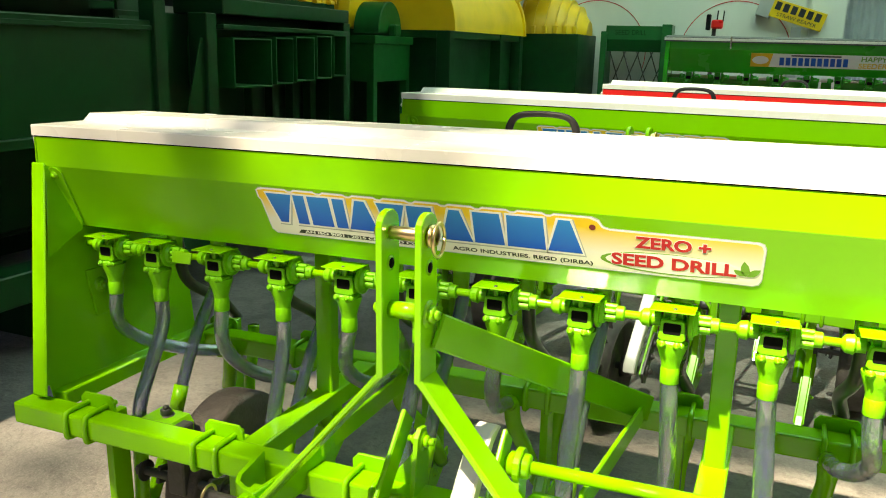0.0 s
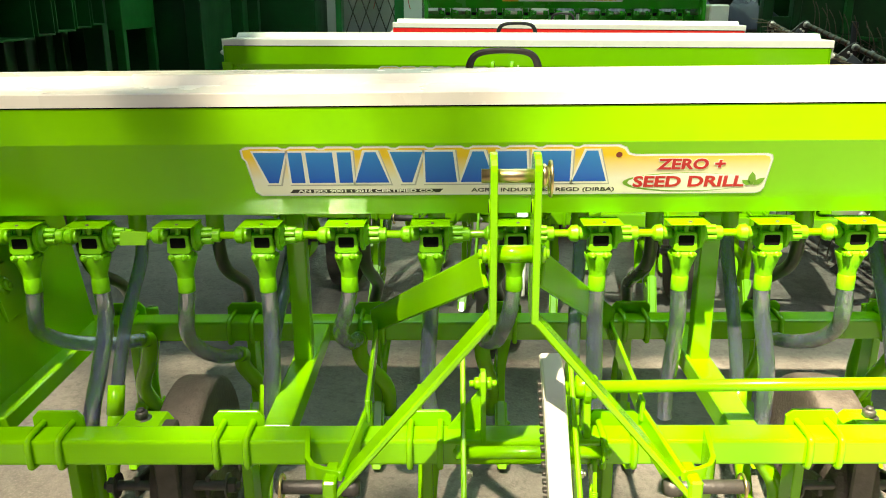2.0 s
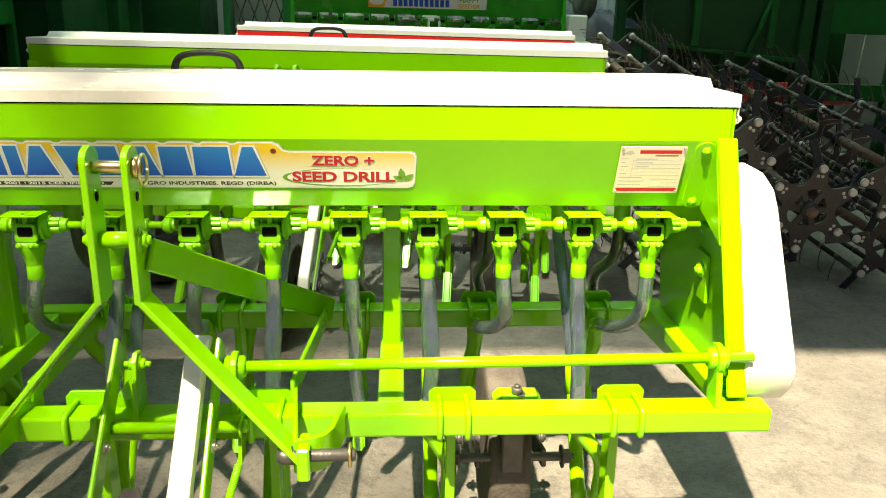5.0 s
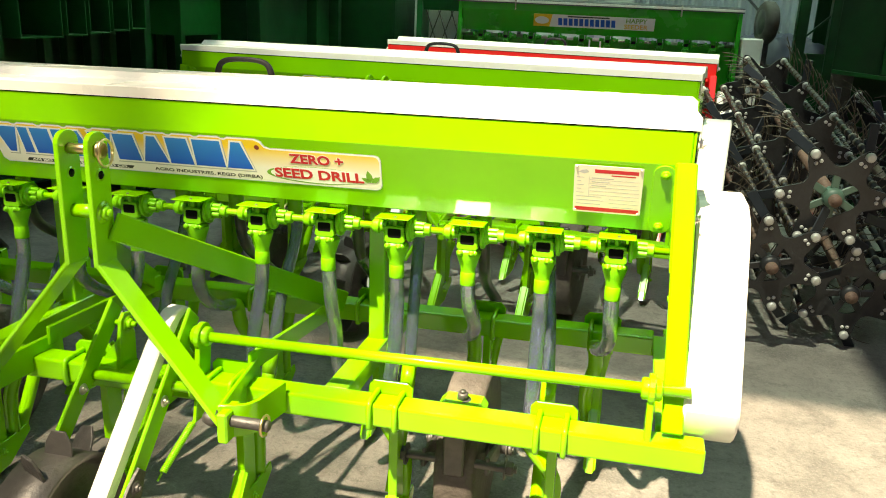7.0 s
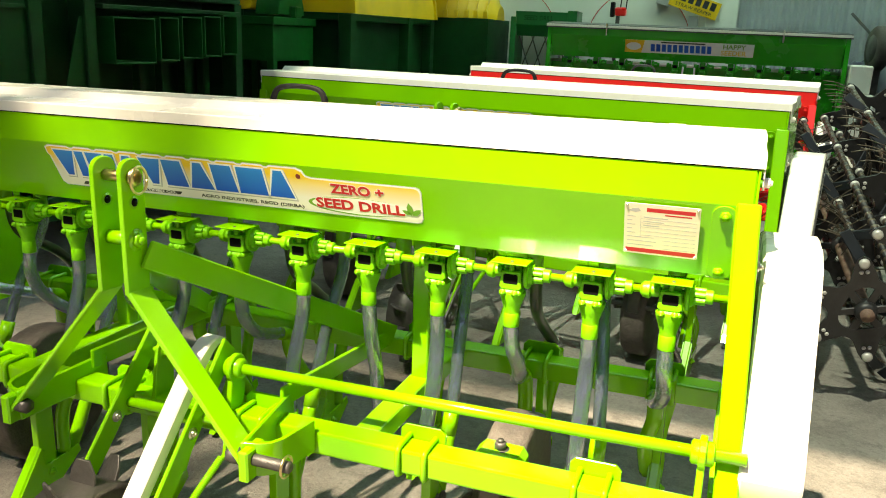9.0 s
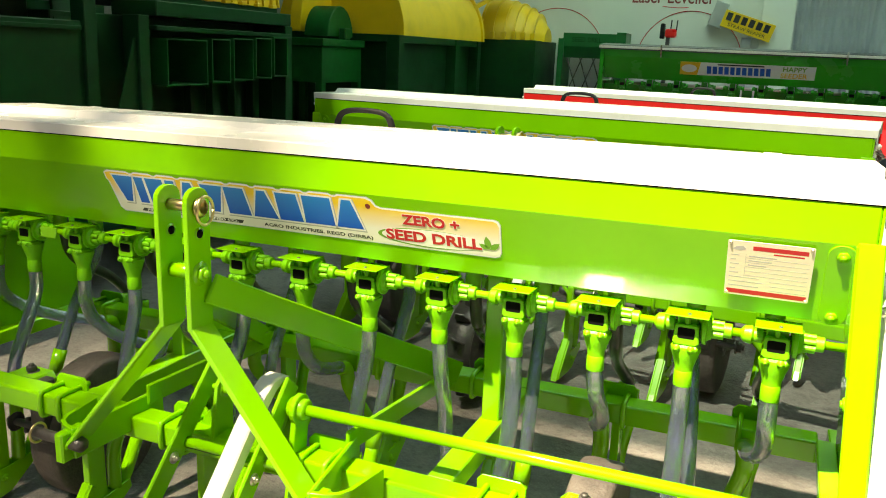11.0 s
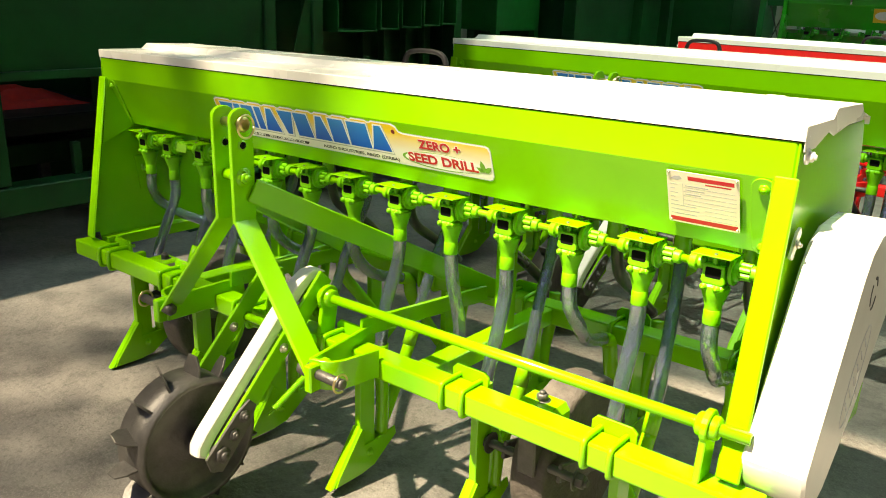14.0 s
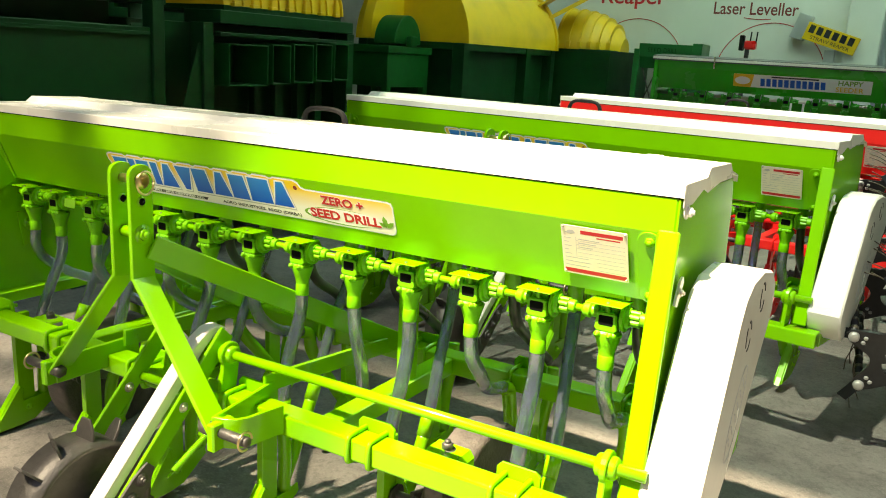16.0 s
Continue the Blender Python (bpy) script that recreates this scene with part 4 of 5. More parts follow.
drill = seed_drill(thing("seed_drill", "bright parrot green seed drill with a white lid on concrete", "seed drill", group="seed drills in a row"), GREEN)
drill.matrix_world = pose(0.0105, 0, 0, 0, -0.85, 0)
copy_thing(drill, pose(0.125, 1.74, 0.006, 0, -0.5, -6.6))
third = seed_drill(thing("seed_drill", "red seed drill with a white lid behind green ones", "seed drill", group="seed drills in a row"), RED)
third.matrix_world = pose(0.515, 3.22, 0.018, 0, 0, -5) @ Matrix.Diagonal((0.823, 1, 1, 1))

# ---- the shed ----
FLOOR_Z = -0.022
WALL_Y = 7.9
floor = single("floor", box(-9, 9, -2.6, WALL_Y + 0.2, FLOOR_Z - 0.15, FLOOR_Z, 0), CEMENT, "worn grey-brown concrete floor with stains", "floor", kind="structure")
# unseen yard, darkened to lower the fill under the drills
single("ground", box(-9, 9, -12, -2.6, FLOOR_Z - 0.17, FLOOR_Z - 0.02, 0), DIMYARD, "unseen yard ground, coloured dark to cut bounced light", "ground", kind="structure")
single("wall_back", box(-5.2, 0.62, WALL_Y, WALL_Y + 0.2, FLOOR_Z, 5.2, 0), WALLPAINT, "white painted wall with red arcs and lettering", "wall", kind="structure")
# side walls added to close the shed, dim so they give little fill
single("wall_left", box(-5.2, -5.0, -1.5, WALL_Y + 0.2, FLOOR_Z, 5.2, 0), PLASTER, "plain grey wall added to close the side, kept dim against bounced light", "wall", kind="structure")
single("wall_right", box(4.8, 5.0, -1.4, WALL_Y + 0.2, FLOOR_Z, 5.2, 0), PLASTER, "plain grey wall added to close the side, kept dim against bounced light", "wall", kind="structure")
# unseen piece added to keep front-left sky light off the left machines
single("wall_front", box(-5.2, -4.0, -1.5, -1.3, FLOOR_Z, 5.2, 0), PLASTER, "unseen grey wall added to block sky light from the left", "wall", kind="structure")
# unseen walls added round the yard, their heights set to cut sky fill
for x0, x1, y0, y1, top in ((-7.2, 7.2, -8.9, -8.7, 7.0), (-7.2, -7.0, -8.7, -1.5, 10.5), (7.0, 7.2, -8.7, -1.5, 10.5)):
    single("yard_wall", box(x0, x1, y0, y1, FLOOR_Z, top, 0), PLASTER, "unseen tall grey wall added to block low sky light", "wall", kind="structure")
# roof out of view, added in pieces whose edges set where sun falls
SHADING_ROOF, FILL_ROOF, DIMMING_ROOF = "unseen galvanised sheet roof laid to shade the shed", "unseen translucent roof added to light the back of the shed", "unseen grey-tinted roof strip added to dim the sun"
for x0, x1, y0, y1, mat, words in ((-5.2, -3.13, -5.2, -1.75, SHEET, SHADING_ROOF), (-5.2, -1.9, -1.75, 2.2, SHEET, SHADING_ROOF), (-1.9, 0.95, -1.75, 2.2, SUNDIMMER, DIMMING_ROOF), (0.95, 5.0, -1.75, 2.2, SHEET, SHADING_ROOF), (-5.2, -1.9, 2.2, 7.4, SHEET, SHADING_ROOF),
                                   (-1.9, 4.8, 2.2, 7.4, FILLROOF, FILL_ROOF), (4.8, 5.0, 2.2, 7.4, SHEET, SHADING_ROOF), (-5.2, 5.0, 7.4, WALL_Y + 0.2, SHEET, SHADING_ROOF)):
    single("ceiling", box(x0, x1, y0, y1, 5.2, 5.24, 0), mat, words, "ceiling", kind="structure")
# corrugated sheet beside the painted wall
cor = bmesh.new()
prev = None
for i in range(0, 620):
    x = 0.95 + i * 0.0062
    y = WALL_Y + 0.02 * math.sin(i * 0.0062 / 0.075 * 2 * math.pi)
    pair = [cor.verts.new((x, y, FLOOR_Z)), cor.verts.new((x, y, 5.2))]
    if prev:
        cor.faces.new((prev[0], pair[0], pair[1], prev[1]))
    prev = pair
bmesh.ops.solidify(cor, geom=cor.faces[:], thickness=0.004)
single("wall_sheet", smooth(cor, 40), SHEETWALL, "grey corrugated metal sheet wall", "wall", kind="structure")
single("pillar", box(0.62, 0.95, WALL_Y - 0.10, WALL_Y + 0.2, FLOOR_Z, 5.2, 0.01), WALLPAINT, "white painted wall pillar", "pillar", kind="structure")
wall_words = thing("wall_lettering", "dark red painted lettering on the white wall", "lettering", (0, WALL_Y - 0.002, 0))
text_part("lettering", "Laser Leveller", 0.185, (-0.32, 0, 1.985), wall_words, DARKRED, "", width=0.88, bold=0.002)
text_part("lettering", "Reaper", 0.24, (-1.70, 0, 2.09), wall_words, REDINK, "", width=0.78, bold=0.003)
part("underline", tube(glide([(-0.42, 0, 1.895), (-0.33, 0, 1.885), (-0.22, 0, 1.882), (-0.14, 0, 1.888)]), 0.004, 6), REDINK, wall_words)
for xc in (-0.09, -1.59):
    arc = [(xc + 0.57 * math.cos(a), 0, 1.28 + 0.57 * math.sin(a)) for a in [math.pi * k / 40 for k in range(-4, 45)]]
    part("painted_arc", tube(arc, 0.0045, 6), REDINK, wall_words, "thin red arc painted on the wall")


def happy_seeder():
    """The taller mid-green drill with a long hopper, at the back."""
    ob = thing("seeder", "mid-green tall seeder with a long hopper and a dark lid", "seeder", (0.715, 4.82, 0), 4.0)
    hop = part("hopper", plate_x(0, [(-0.03, 1.385), (-0.03, 1.325), (0.035, 1.165), (0.45, 1.165), (0.5, 1.325), (0.5, 1.385)], 2.1, 0.003), LEAFGREEN, ob)
    for x in (-1.065, 1.065):
        part("end_plate", plate_x(x, [(-0.04, 1.40), (-0.05, 1.26), (-0.10, 0.55), (0.5, 0.55), (0.52, 1.40)], 0.03, 0.003), LEAFGREEN, ob)
    lid = part("lid", folded([(-0.05, 1.375), (-0.05, 1.405), (-0.03, 1.41), (0.25, 1.425), (0.52, 1.41), (0.52, 1.38)], -1.09, 1.09, 0.003), DARKSHEET, ob, "dark grey sheet lid")
    part("lid_edge", box(-1.09, 1.09, -0.058, -0.052, 1.384, 1.402, 0.001), WHITE, lid)
    for x in (-0.63, 0.63):
        part("lid_latch", bar((x, -0.062, 1.42), (x, -0.062, 1.33), 0.012, 0.01, up=(0, 1, 0)), STEEL, lid)
    st = part("sticker", plate_y(0, [(-0.465, -0.05), (0.465, -0.05), (0.465, 0.05), (-0.465, 0.05)], 0.001, 0), PAPER, ob, "white printed sticker")
    st.matrix_basis = pose(-0.02, -0.006, 1.262, 22.3, 0, 0)
    part("gold_field", plate_y(-0.0012, [(-0.465, -0.05), (-0.34, -0.05), (-0.32, 0.05), (-0.465, 0.05)], 0.0006, 0), GOLD, st)
    part("logo_oval", plate_y(-0.002, [(-0.40 + 0.055 * math.cos(a), 0.03 * math.sin(a)) for a in [2 * math.pi * k / 20 for k in range(20)]], 0.0006, 0), PAPER, st)
    for i in range(11):
        a = -0.275 + i * 0.041
        part("mark_block", plate_y(-0.0012, [(a + 0.004, -0.036), (a + 0.034, -0.036), (a + 0.03, 0.022), (a, 0.022)], 0.0006, 0), BLUE, st)
    part("print_bar", plate_y(-0.0012, [(-0.2, 0.032), (0.12, 0.032), (0.12, 0.042), (-0.2, 0.042)], 0.0006, 0), INK, st)
    text_part("lettering", "HAPPY", 0.05, (0.325, -0.0014, 0.022), st, LEAFINK, "", width=0.16, bold=0.001)
    text_part("lettering", "SEEDER", 0.05, (0.325, -0.0014, -0.026), st, GOLD, "", width=0.18, bold=0.001)
    first = None
    for k in range(10):
        x = -0.90 + k * 0.2
        if first is None:
            first = metering_unit(ob, LEAFGREEN, 0.042)
            first.matrix_basis = pose(x, 0.005, 1.125)
        else:
            u = again(first, ob, pose(x, 0.005, 1.125))
            for c in first.children:
                again(c, u, Matrix())
    part("feed_shaft", rod((-1.05, 0.031, 1.131), (1.05, 0.031, 1.131), 0.012), STEEL, ob)
    part("lower_panel", box(-1.05, 1.05, 0.10, 0.14, 0.55, 1.13, 0.003), LEAFGREEN, ob)
    part("toolbar", box(-1.1, 1.1, -0.05, 0.03, 0.5, 0.58, 0.005), LEAFGREEN, ob)
    for x in (-0.05, 0.05):
        part("mast_plate", bar((x, -0.30, 0.55), (x * 0.8, -0.27, 1.13), 0.012, 0.06, up=(0, 1, 0)), WHITE, ob)
        part("mast_brace", bar((x * 1.6, -0.29, 0.98), (x * 5, -0.06, 0.62), 0.012, 0.05), WHITE, ob)
    part("side_box", box(1.09, 1.24, -0.12, 0.08, 1.00, 1.20, 0.01), WHITE, ob, "white painted guard box")
    part("side_guard", smooth(plate_x(1.19, round_rect(-0.25, 0.12, 0.40, 1.0, 0.12), 0.16, 0.006), 40), WHITE, ob, "white painted chain cover")
    for x in (-0.95, -0.5, 0, 0.5, 0.95):
        part("leg", box(x - 0.02, x + 0.02, -0.03, 0.03, FLOOR_Z, 0.52, 0.003), LEAFGREEN, ob)
    return ob


happy_seeder()


def thresher_near():
    """The dark green machine along the side, with a row of open chutes and a yellow hood."""
    ob = thing("thresher", "dark green threshing machine with open chutes and a yellow hood", "thresher", (0, 0, 0), group="threshers along the side")
    X = -2.15
    part("long_panel", box(X - 0.12, X - 0.05, -1.6, 1.50, 0.86, 1.37, 0.006), BOTTLE, ob)
    part("inner_panel", box(X - 0.70, X - 0.66, 0.75, 1.50, 0.38, 1.37, 0.004), BOTTLE, ob)
    part("upper_panel", box(X - 0.50, X - 0.42, -1.6, 1.48, 1.37, 1.80, 0.006), BOTTLE, ob)
    part("rear_panel", box(X - 1.70, X - 1.64, -1.6, 3.2, FLOOR_Z, 1.8, 0.006), BOTTLE, ob)
    part("panel_rib", box(X - 0.06, X - 0.022, -1.6, 1.44, 1.325, 1.345, 0.002), BOTTLE, ob)
    part("panel_rail", box(X - 0.06, X - 0.018, -1.6, 1.44, 0.86, 0.90, 0.003), BOTTLE, ob)
    for y in (-1.55, -0.055, 1.50):
        part("frame_post", box(X - 0.116, X - 0.026, y - 0.04, y + 0.04, 0.39 if y > -1 else FLOOR_Z, 1.62 if y > 1 else 1.40, 0.004), BOTTLE, ob)
    part("skid_beam", box(X - 0.16, X - 0.02, -0.11, 3.4, 0.25, 0.38, 0.006), BOTTLE, ob)
    part("skid_beam", box(X - 1.2, X - 1.05, -0.11, 3.4, 0.25, 0.38, 0.006), BOTTLE, ob)
    part("cross_beam", box(X - 1.05, X - 0.16, -0.105, 0.01, 0.25, 0.38, 0.006), BOTTLE, ob)
    for y in (0.95, 3.2):
        part("skid_foot", box(X - 1.2, X - 0.04, y - 0.05, y + 0.05, FLOOR_Z, 0.25, 0.004), BOTTLE, ob)
    part("small_stake", box(X - 0.16, X - 0.12, 0.33, 0.37, 0.37, 0.54, 0.003), BOTTLE, ob)
    part("sloping_sheet", bar((X - 0.35, 1.66, 1.62), (X - 0.25, 1.60, 1.05), 0.02, 0.22, up=(0, 1, 0)), BOTTLE, ob)
    part("body", box(X - 1.3, X - 0.30, 1.50, 3.20, 0.35, 1.42, 0.006), BOTTLE, ob)
    part("top_beam", box(X - 0.34, X - 0.02, 1.95, 3.24, 1.42, 1.50, 0.005), BOTTLE, ob)
    part("top_beam", box(X - 0.1, X - 0.02, 1.95, 3.24, 1.345, 1.37, 0.003), BOTTLE, ob)
    for y in (1.86, 3.22):
        part("frame_post", box(X - 0.14, X - 0.024, y - 0.04, y + 0.04, 0.382, 1.42, 0.004), BOTTLE, ob)
    part("gusset", plate_x(X - 0.05, [(1.60, 0.7), (1.86, 0.7), (1.86, 1.30), (1.80, 1.30)], 0.008), BOTTLE, ob)
    part("end_panel", box(X - 1.3, X - 0.16, 3.26, 3.30, 0.2, 1.50, 0.004), BOTTLE, ob)
    # open chutes
    for k, (a, b) in enumerate(((2.00, 2.34), (2.38, 2.555), (2.585, 2.785), (2.81, 2.985), (3.01, 3.17))):
        z0, z1 = 1.048 + 0.010 * k, 1.297 + 0.010 * k
        part("chute_sheet", box(X - 0.30, X, a, b, z0, z0 + 0.008, 0.001), CHUTE, ob)
        part("chute_sheet", box(X - 0.30, X, a, b, z1, z1 + 0.008, 0.001), CHUTE, ob)
        part("chute_sheet", box(X - 0.30, X, a, a + 0.008, z0 + 0.008, z1, 0.001), CHUTE, ob)
        part("chute_sheet", box(X - 0.30, X, b - 0.008, b, z0 + 0.008, z1, 0.001), CHUTE, ob)
        part("chute_tail", box(X - 0.26, X - 0.20, a + 0.04, a + 0.11, 0.55, z0, 0.004), BOTTLE, ob)
    # yellow hoods: a plain one, then one with flanges and a row of catches
    dome = [math.pi * k / 18 for k in range(19)]
    for y0, y1, base in ((0.25, 1.62, 1.585), (2.06, 3.20, 1.535)):
        hood = part("hood", smooth(add_plate(bmesh.new(), [(X - 0.63 + 0.52 * math.cos(a), base + 0.42 * math.sin(a)) for a in dome], y1 - y0, Matrix.Translation((0, (y0 + y1) / 2, 0)) @ ACROSS_Y, 0.004), 30), YELLOW, ob, "yellow rounded hood")
        part("hood_rail", box(X - 1.15, X - 0.105, y0, y1, 1.50, base, 0.003), BOTTLE, hood)
    for k in range(7):
        y = 2.14 + k * 0.165
        part("catch", box(X - 0.112, X - 0.085, y - 0.014, y + 0.014, 1.535, 1.66, 0.004), YELLOW, hood)
        part("catch_foot", box(X - 0.112, X - 0.075, y - 0.024, y + 0.024, 1.530, 1.552, 0.003), YELLOW, hood)
        part("flange", smooth(add_plate(bmesh.new(), [(X - 0.63 + 0.535 * math.cos(a), 1.540 + 0.435 * math.sin(a)) for a in dome], 0.012, Matrix.Translation((0, y + 0.08, 0)) @ ACROSS_Y, 0), 30), YELLOW, hood)
    return ob


thresher_near()


def thresher_far():
    ob = thing("thresher", "green threshing machine with a big yellow drum hood", "thresher", (0, 0, 0), group="threshers along the side")
    X = -2.0
    part("side_panel", box(X - 1.2, X - 0.14, 4.75, 6.55, 0.55, 1.40, 0.006), BOTTLE, ob)
    part("top_rail", box(X - 1.2, X - 0.05, 4.66, 6.6, 1.36, 1.42, 0.004), BOTTLE, ob)
    for y in (4.70, 5.95, 6.55):
        part("frame_post", box(X - 0.16, X - 0.04, y - 0.05, y + 0.05, FLOOR_Z, 1.42, 0.004), BOTTLE, ob)
    for y in (4.70, 6.55):
        part("frame_post", box(X - 1.2, X - 1.1, y - 0.05, y + 0.05, FLOOR_Z, 1.42, 0.004), BOTTLE, ob)
    table = part("drive_table", box(X - 0.95, X - 0.35, 3.95, 4.62, 1.30, 1.36, 0.004), CHUTE, ob)
    part("apron", box(X - 0.93, X - 0.37, 3.97, 4.60, 1.02, 1.30, 0.004), CHUTE, table)
    for x in (X - 0.92, X - 0.40):
        for y in (4.0, 4.57):
            part("leg", box(x - 0.03, x + 0.03, y - 0.03, y + 0.03, FLOOR_Z, 1.04, 0.003), CHUTE, table)
    half = [(0.20 * math.cos(a), 0.24 * math.sin(a)) for a in [math.pi * k / 18 for k in range(19)]]
    part("belt_guard", smooth(add_plate(bmesh.new(), [(4.32 + y, 1.38 + z) for y, z in half], 0.22, Matrix.Translation((X - 0.52, 0, 0)) @ ACROSS_X, 0.006), 30), CHUTE, ob, "green half-round belt guard")
    part("bearing", box(X - 0.40, X - 0.34, 4.27, 4.37, 1.36, 1.45, 0.01), CHUTE, ob)
    arc = [(0.72 * math.cos(a), 0.62 * math.sin(a)) for a in [math.pi * k / 24 for k in range(25)]]
    drum = part("drum_hood", smooth(add_plate(bmesh.new(), [(X - 0.62 + x * 0.80, 1.42 + z) for x, z in arc], 1.95, Matrix.Translation((0, 5.65, 0)) @ ACROSS_Y, 0.004), 30), YELLOW, ob, "big yellow half-round drum hood")
    arc2 = [(0.72 * math.cos(a), 0.66 * math.sin(a)) for a in [math.pi * k / 24 for k in range(25)]]
    part("end_flange", smooth(add_plate(bmesh.new(), [(X - 0.62 + x * 0.86, 1.42 + z) for x, z in arc2], 0.05, Matrix.Translation((0, 4.68, 0)) @ ACROSS_Y, 0.003), 30), YELLOW, drum)
    big = [(0.55 * math.cos(a), 0.62 * math.sin(a)) for a in [math.pi * k / 20 for k in range(21)]]
    part("pulley_cover", smooth(add_plate(bmesh.new(), [(4.72 + y, 1.42 + z) for y, z in big], 0.10, Matrix.Translation((X - 0.75, 0, 0)) @ ACROSS_X, 0.004), 30), YELLOW, ob, "yellow belt cover")
    part("end_flange", smooth(add_plate(bmesh.new(), [(X - 0.62 + x * 0.83, 1.42 + z) for x, z in arc2], 0.04, Matrix.Translation((0, 6.62, 0)) @ ACROSS_Y, 0.003), 30), YELLOW, drum)
    part("feed_chute", bar((X - 0.45, 6.60, 1.60), (X + 0.16, 6.98, 2.02), 0.04, 0.36, up=(0, 1, 0.3)), YELLOW, ob)
    part("feed_chute", bar((X - 0.55, 6.50, 1.66), (X + 0.06, 6.70, 2.10), 0.30, 0.02, up=(0, 0, 1)), YELLOW, ob)
    prof = [(0, 0.44), (0.3, 0.43), (0.6, 0.38), (0.82, 0.29), (1, 0.14)]

    def half(bm):
        """Keep what lies above the panel's top."""
        bmesh.ops.bisect_plane(bm, geom=bm.verts[:] + bm.edges[:] + bm.faces[:], plane_co=(0, 0, 1.455), plane_no=(0, 0, 1), clear_inner=True)
        return smooth(bm, 30)
    rib = part("ribbed_hood", half(add_turned(bmesh.new(), (X - 0.20, 7.36, 1.46), (X + 0.46, 7.36, 1.46), prof, 32)), YELLOW, ob, "yellow ribbed hood")
    for f, r in ((0.02, 0.44), (0.22, 0.433), (0.40, 0.415), (0.56, 0.387), (0.70, 0.345), (0.84, 0.28)):
        x = X - 0.20 + 0.66 * f
        part("rib", half(add_turned(bmesh.new(), (x, 7.36, 1.46), (x + 0.018, 7.36, 1.46), [(0, r + 0.015), (1, r + 0.012)], 32)), YELLOW, rib)
        part("rib_tooth", box(x - 0.01, x + 0.035, 7.36 - r - 0.02, 7.36 - r + 0.02, 1.462, 1.54, 0.004), YELLOW, rib)
    part("far_panel", box(X - 1.1, X + 0.44, 6.95, 7.78, 0.4, 1.46, 0.005), BOTTLE, ob)
    part("far_leg", box(X + 0.30, X + 0.38, 7.3, 7.4, FLOOR_Z, 0.4, 0.003), BOTTLE, ob)
    return ob


thresher_far()


def lattice_hopper():
    ob = thing("seed_hopper", "green seed drill with crossed lattice bars under its hopper", "seed drill", (-1.13, 7.30, 0), 4)
    part("hopper", plate_x(0.1, [(-0.05, 1.56), (-0.05, 1.42), (0.03, 1.30), (0.4, 1.30), (0.45, 1.56)], 0.62, 0.004), MIDGREEN, ob)
    part("end_frame", box(0.36, 0.46, -0.06, 0.40, 0.5, 1.58, 0.004), MIDGREEN, ob)
    part("end_frame", box(-0.26, -0.2, -0.06, 0.40, FLOOR_Z, 1.5, 0.004), MIDGREEN, ob)
    part("end_foot", box(0.38, 0.44, 0.0, 0.30, FLOOR_Z, 0.5, 0.004), MIDGREEN, ob)
    for i, word in ((-0.04, "SEED"), (0.13, "DRILL")):
        text_part("lettering", word, 0.07, (i, -0.054, 1.49), ob, BOTTLE, "", width=0.145)
    for k in range(4):
        x = -0.16 + k * 0.14
        part("lattice_bar", bar((x, -0.02, 1.30), (x + 0.16, -0.02, 0.86), 0.012, 0.02, up=(0, 1, 0)), IRON, ob)
        part("lattice_bar", bar((x + 0.16, 0.0, 1.30), (x, 0.0, 0.86), 0.012, 0.02, up=(0, 1, 0)), IRON, ob)
    return ob


lattice_hopper()


def yellow_sign():
    ob = thing("yellow_sign", "bright yellow lettered panel on a grey sheet housing", "sign", (0.50, 7.75, 1.69), 0)
    back = part("housing", add_box(bmesh.new(), -0.40, -0.26, 0.02, 0.14, -0.10, 0.16, 0.004, Matrix.Rotation(radians(17), 4, "Y")), SHEET, ob)
    face = part("yellow_face", add_box(bmesh.new(), -0.27, 0.26, -0.01, 0.015, -0.075, 0.105, 0.003, Matrix.Rotation(radians(17), 4, "Y")), YELLOW, ob)
    for i in range(6):
        q = Matrix.Rotation(radians(17), 4, "Y")
        part("mark_block", add_box(bmesh.new(), -0.24 + i * 0.08, -0.185 + i * 0.08, -0.016, -0.008, 0.005, 0.085, 0.001, q), INK, face)
    text_part("lettering", "STRAW REAPER", 0.05, (-0.01, -0.014, -0.035), face, INK, "", rot=(90, 17, 0), width=0.40)
    part("stand", box(-0.05, 0.05, 0.04, 0.12, FLOOR_Z - 1.70, -0.1, 0.003), SHEET, ob)
    return ob


yellow_sign()


def red_valve():
    ob = thing("pump_unit", "small red and black hydraulic valve unit on a stand", "pump", (-0.29, 7.65, 0), 0)
    part("stand", box(-0.02, 0.02, -0.02, 0.02, FLOOR_Z, 1.56, 0.003), IRON, ob)
    part("valve_body", box(-0.03, 0.085, -0.05, 0.05, 1.555, 1.645, 0.014), RED, ob)
    part("valve_block", box(-0.085, -0.04, -0.04, 0.04, 1.54, 1.70, 0.008), BLACK, ob)
    for x in (-0.06, 0.02, 0.08):
        part("lever", rod((x, 0, 1.63), (x + 0.005, 0, 1.70 + 0.04 * (x > 0)), 0.007), BLACK, ob)
    return ob


red_valve()


def reel_tine():
    """A double spring tine: a coil on the bar and a curved wire."""
    bm = bmesh.new()
    add_turned(bm, (0, -0.012, 0), (0, 0.012, 0), [(0, 0.013), (0.2, 0.0155), (0.8, 0.0155), (1, 0.013)], 8)
    add_tube(bm, glide([(0.018, 0, 0), (0.05, 0.004, 0.006), (0.10, 0.012, 0.022), (0.145, 0.02, 0.05)], 3), 0.0022, 5)
    return bm


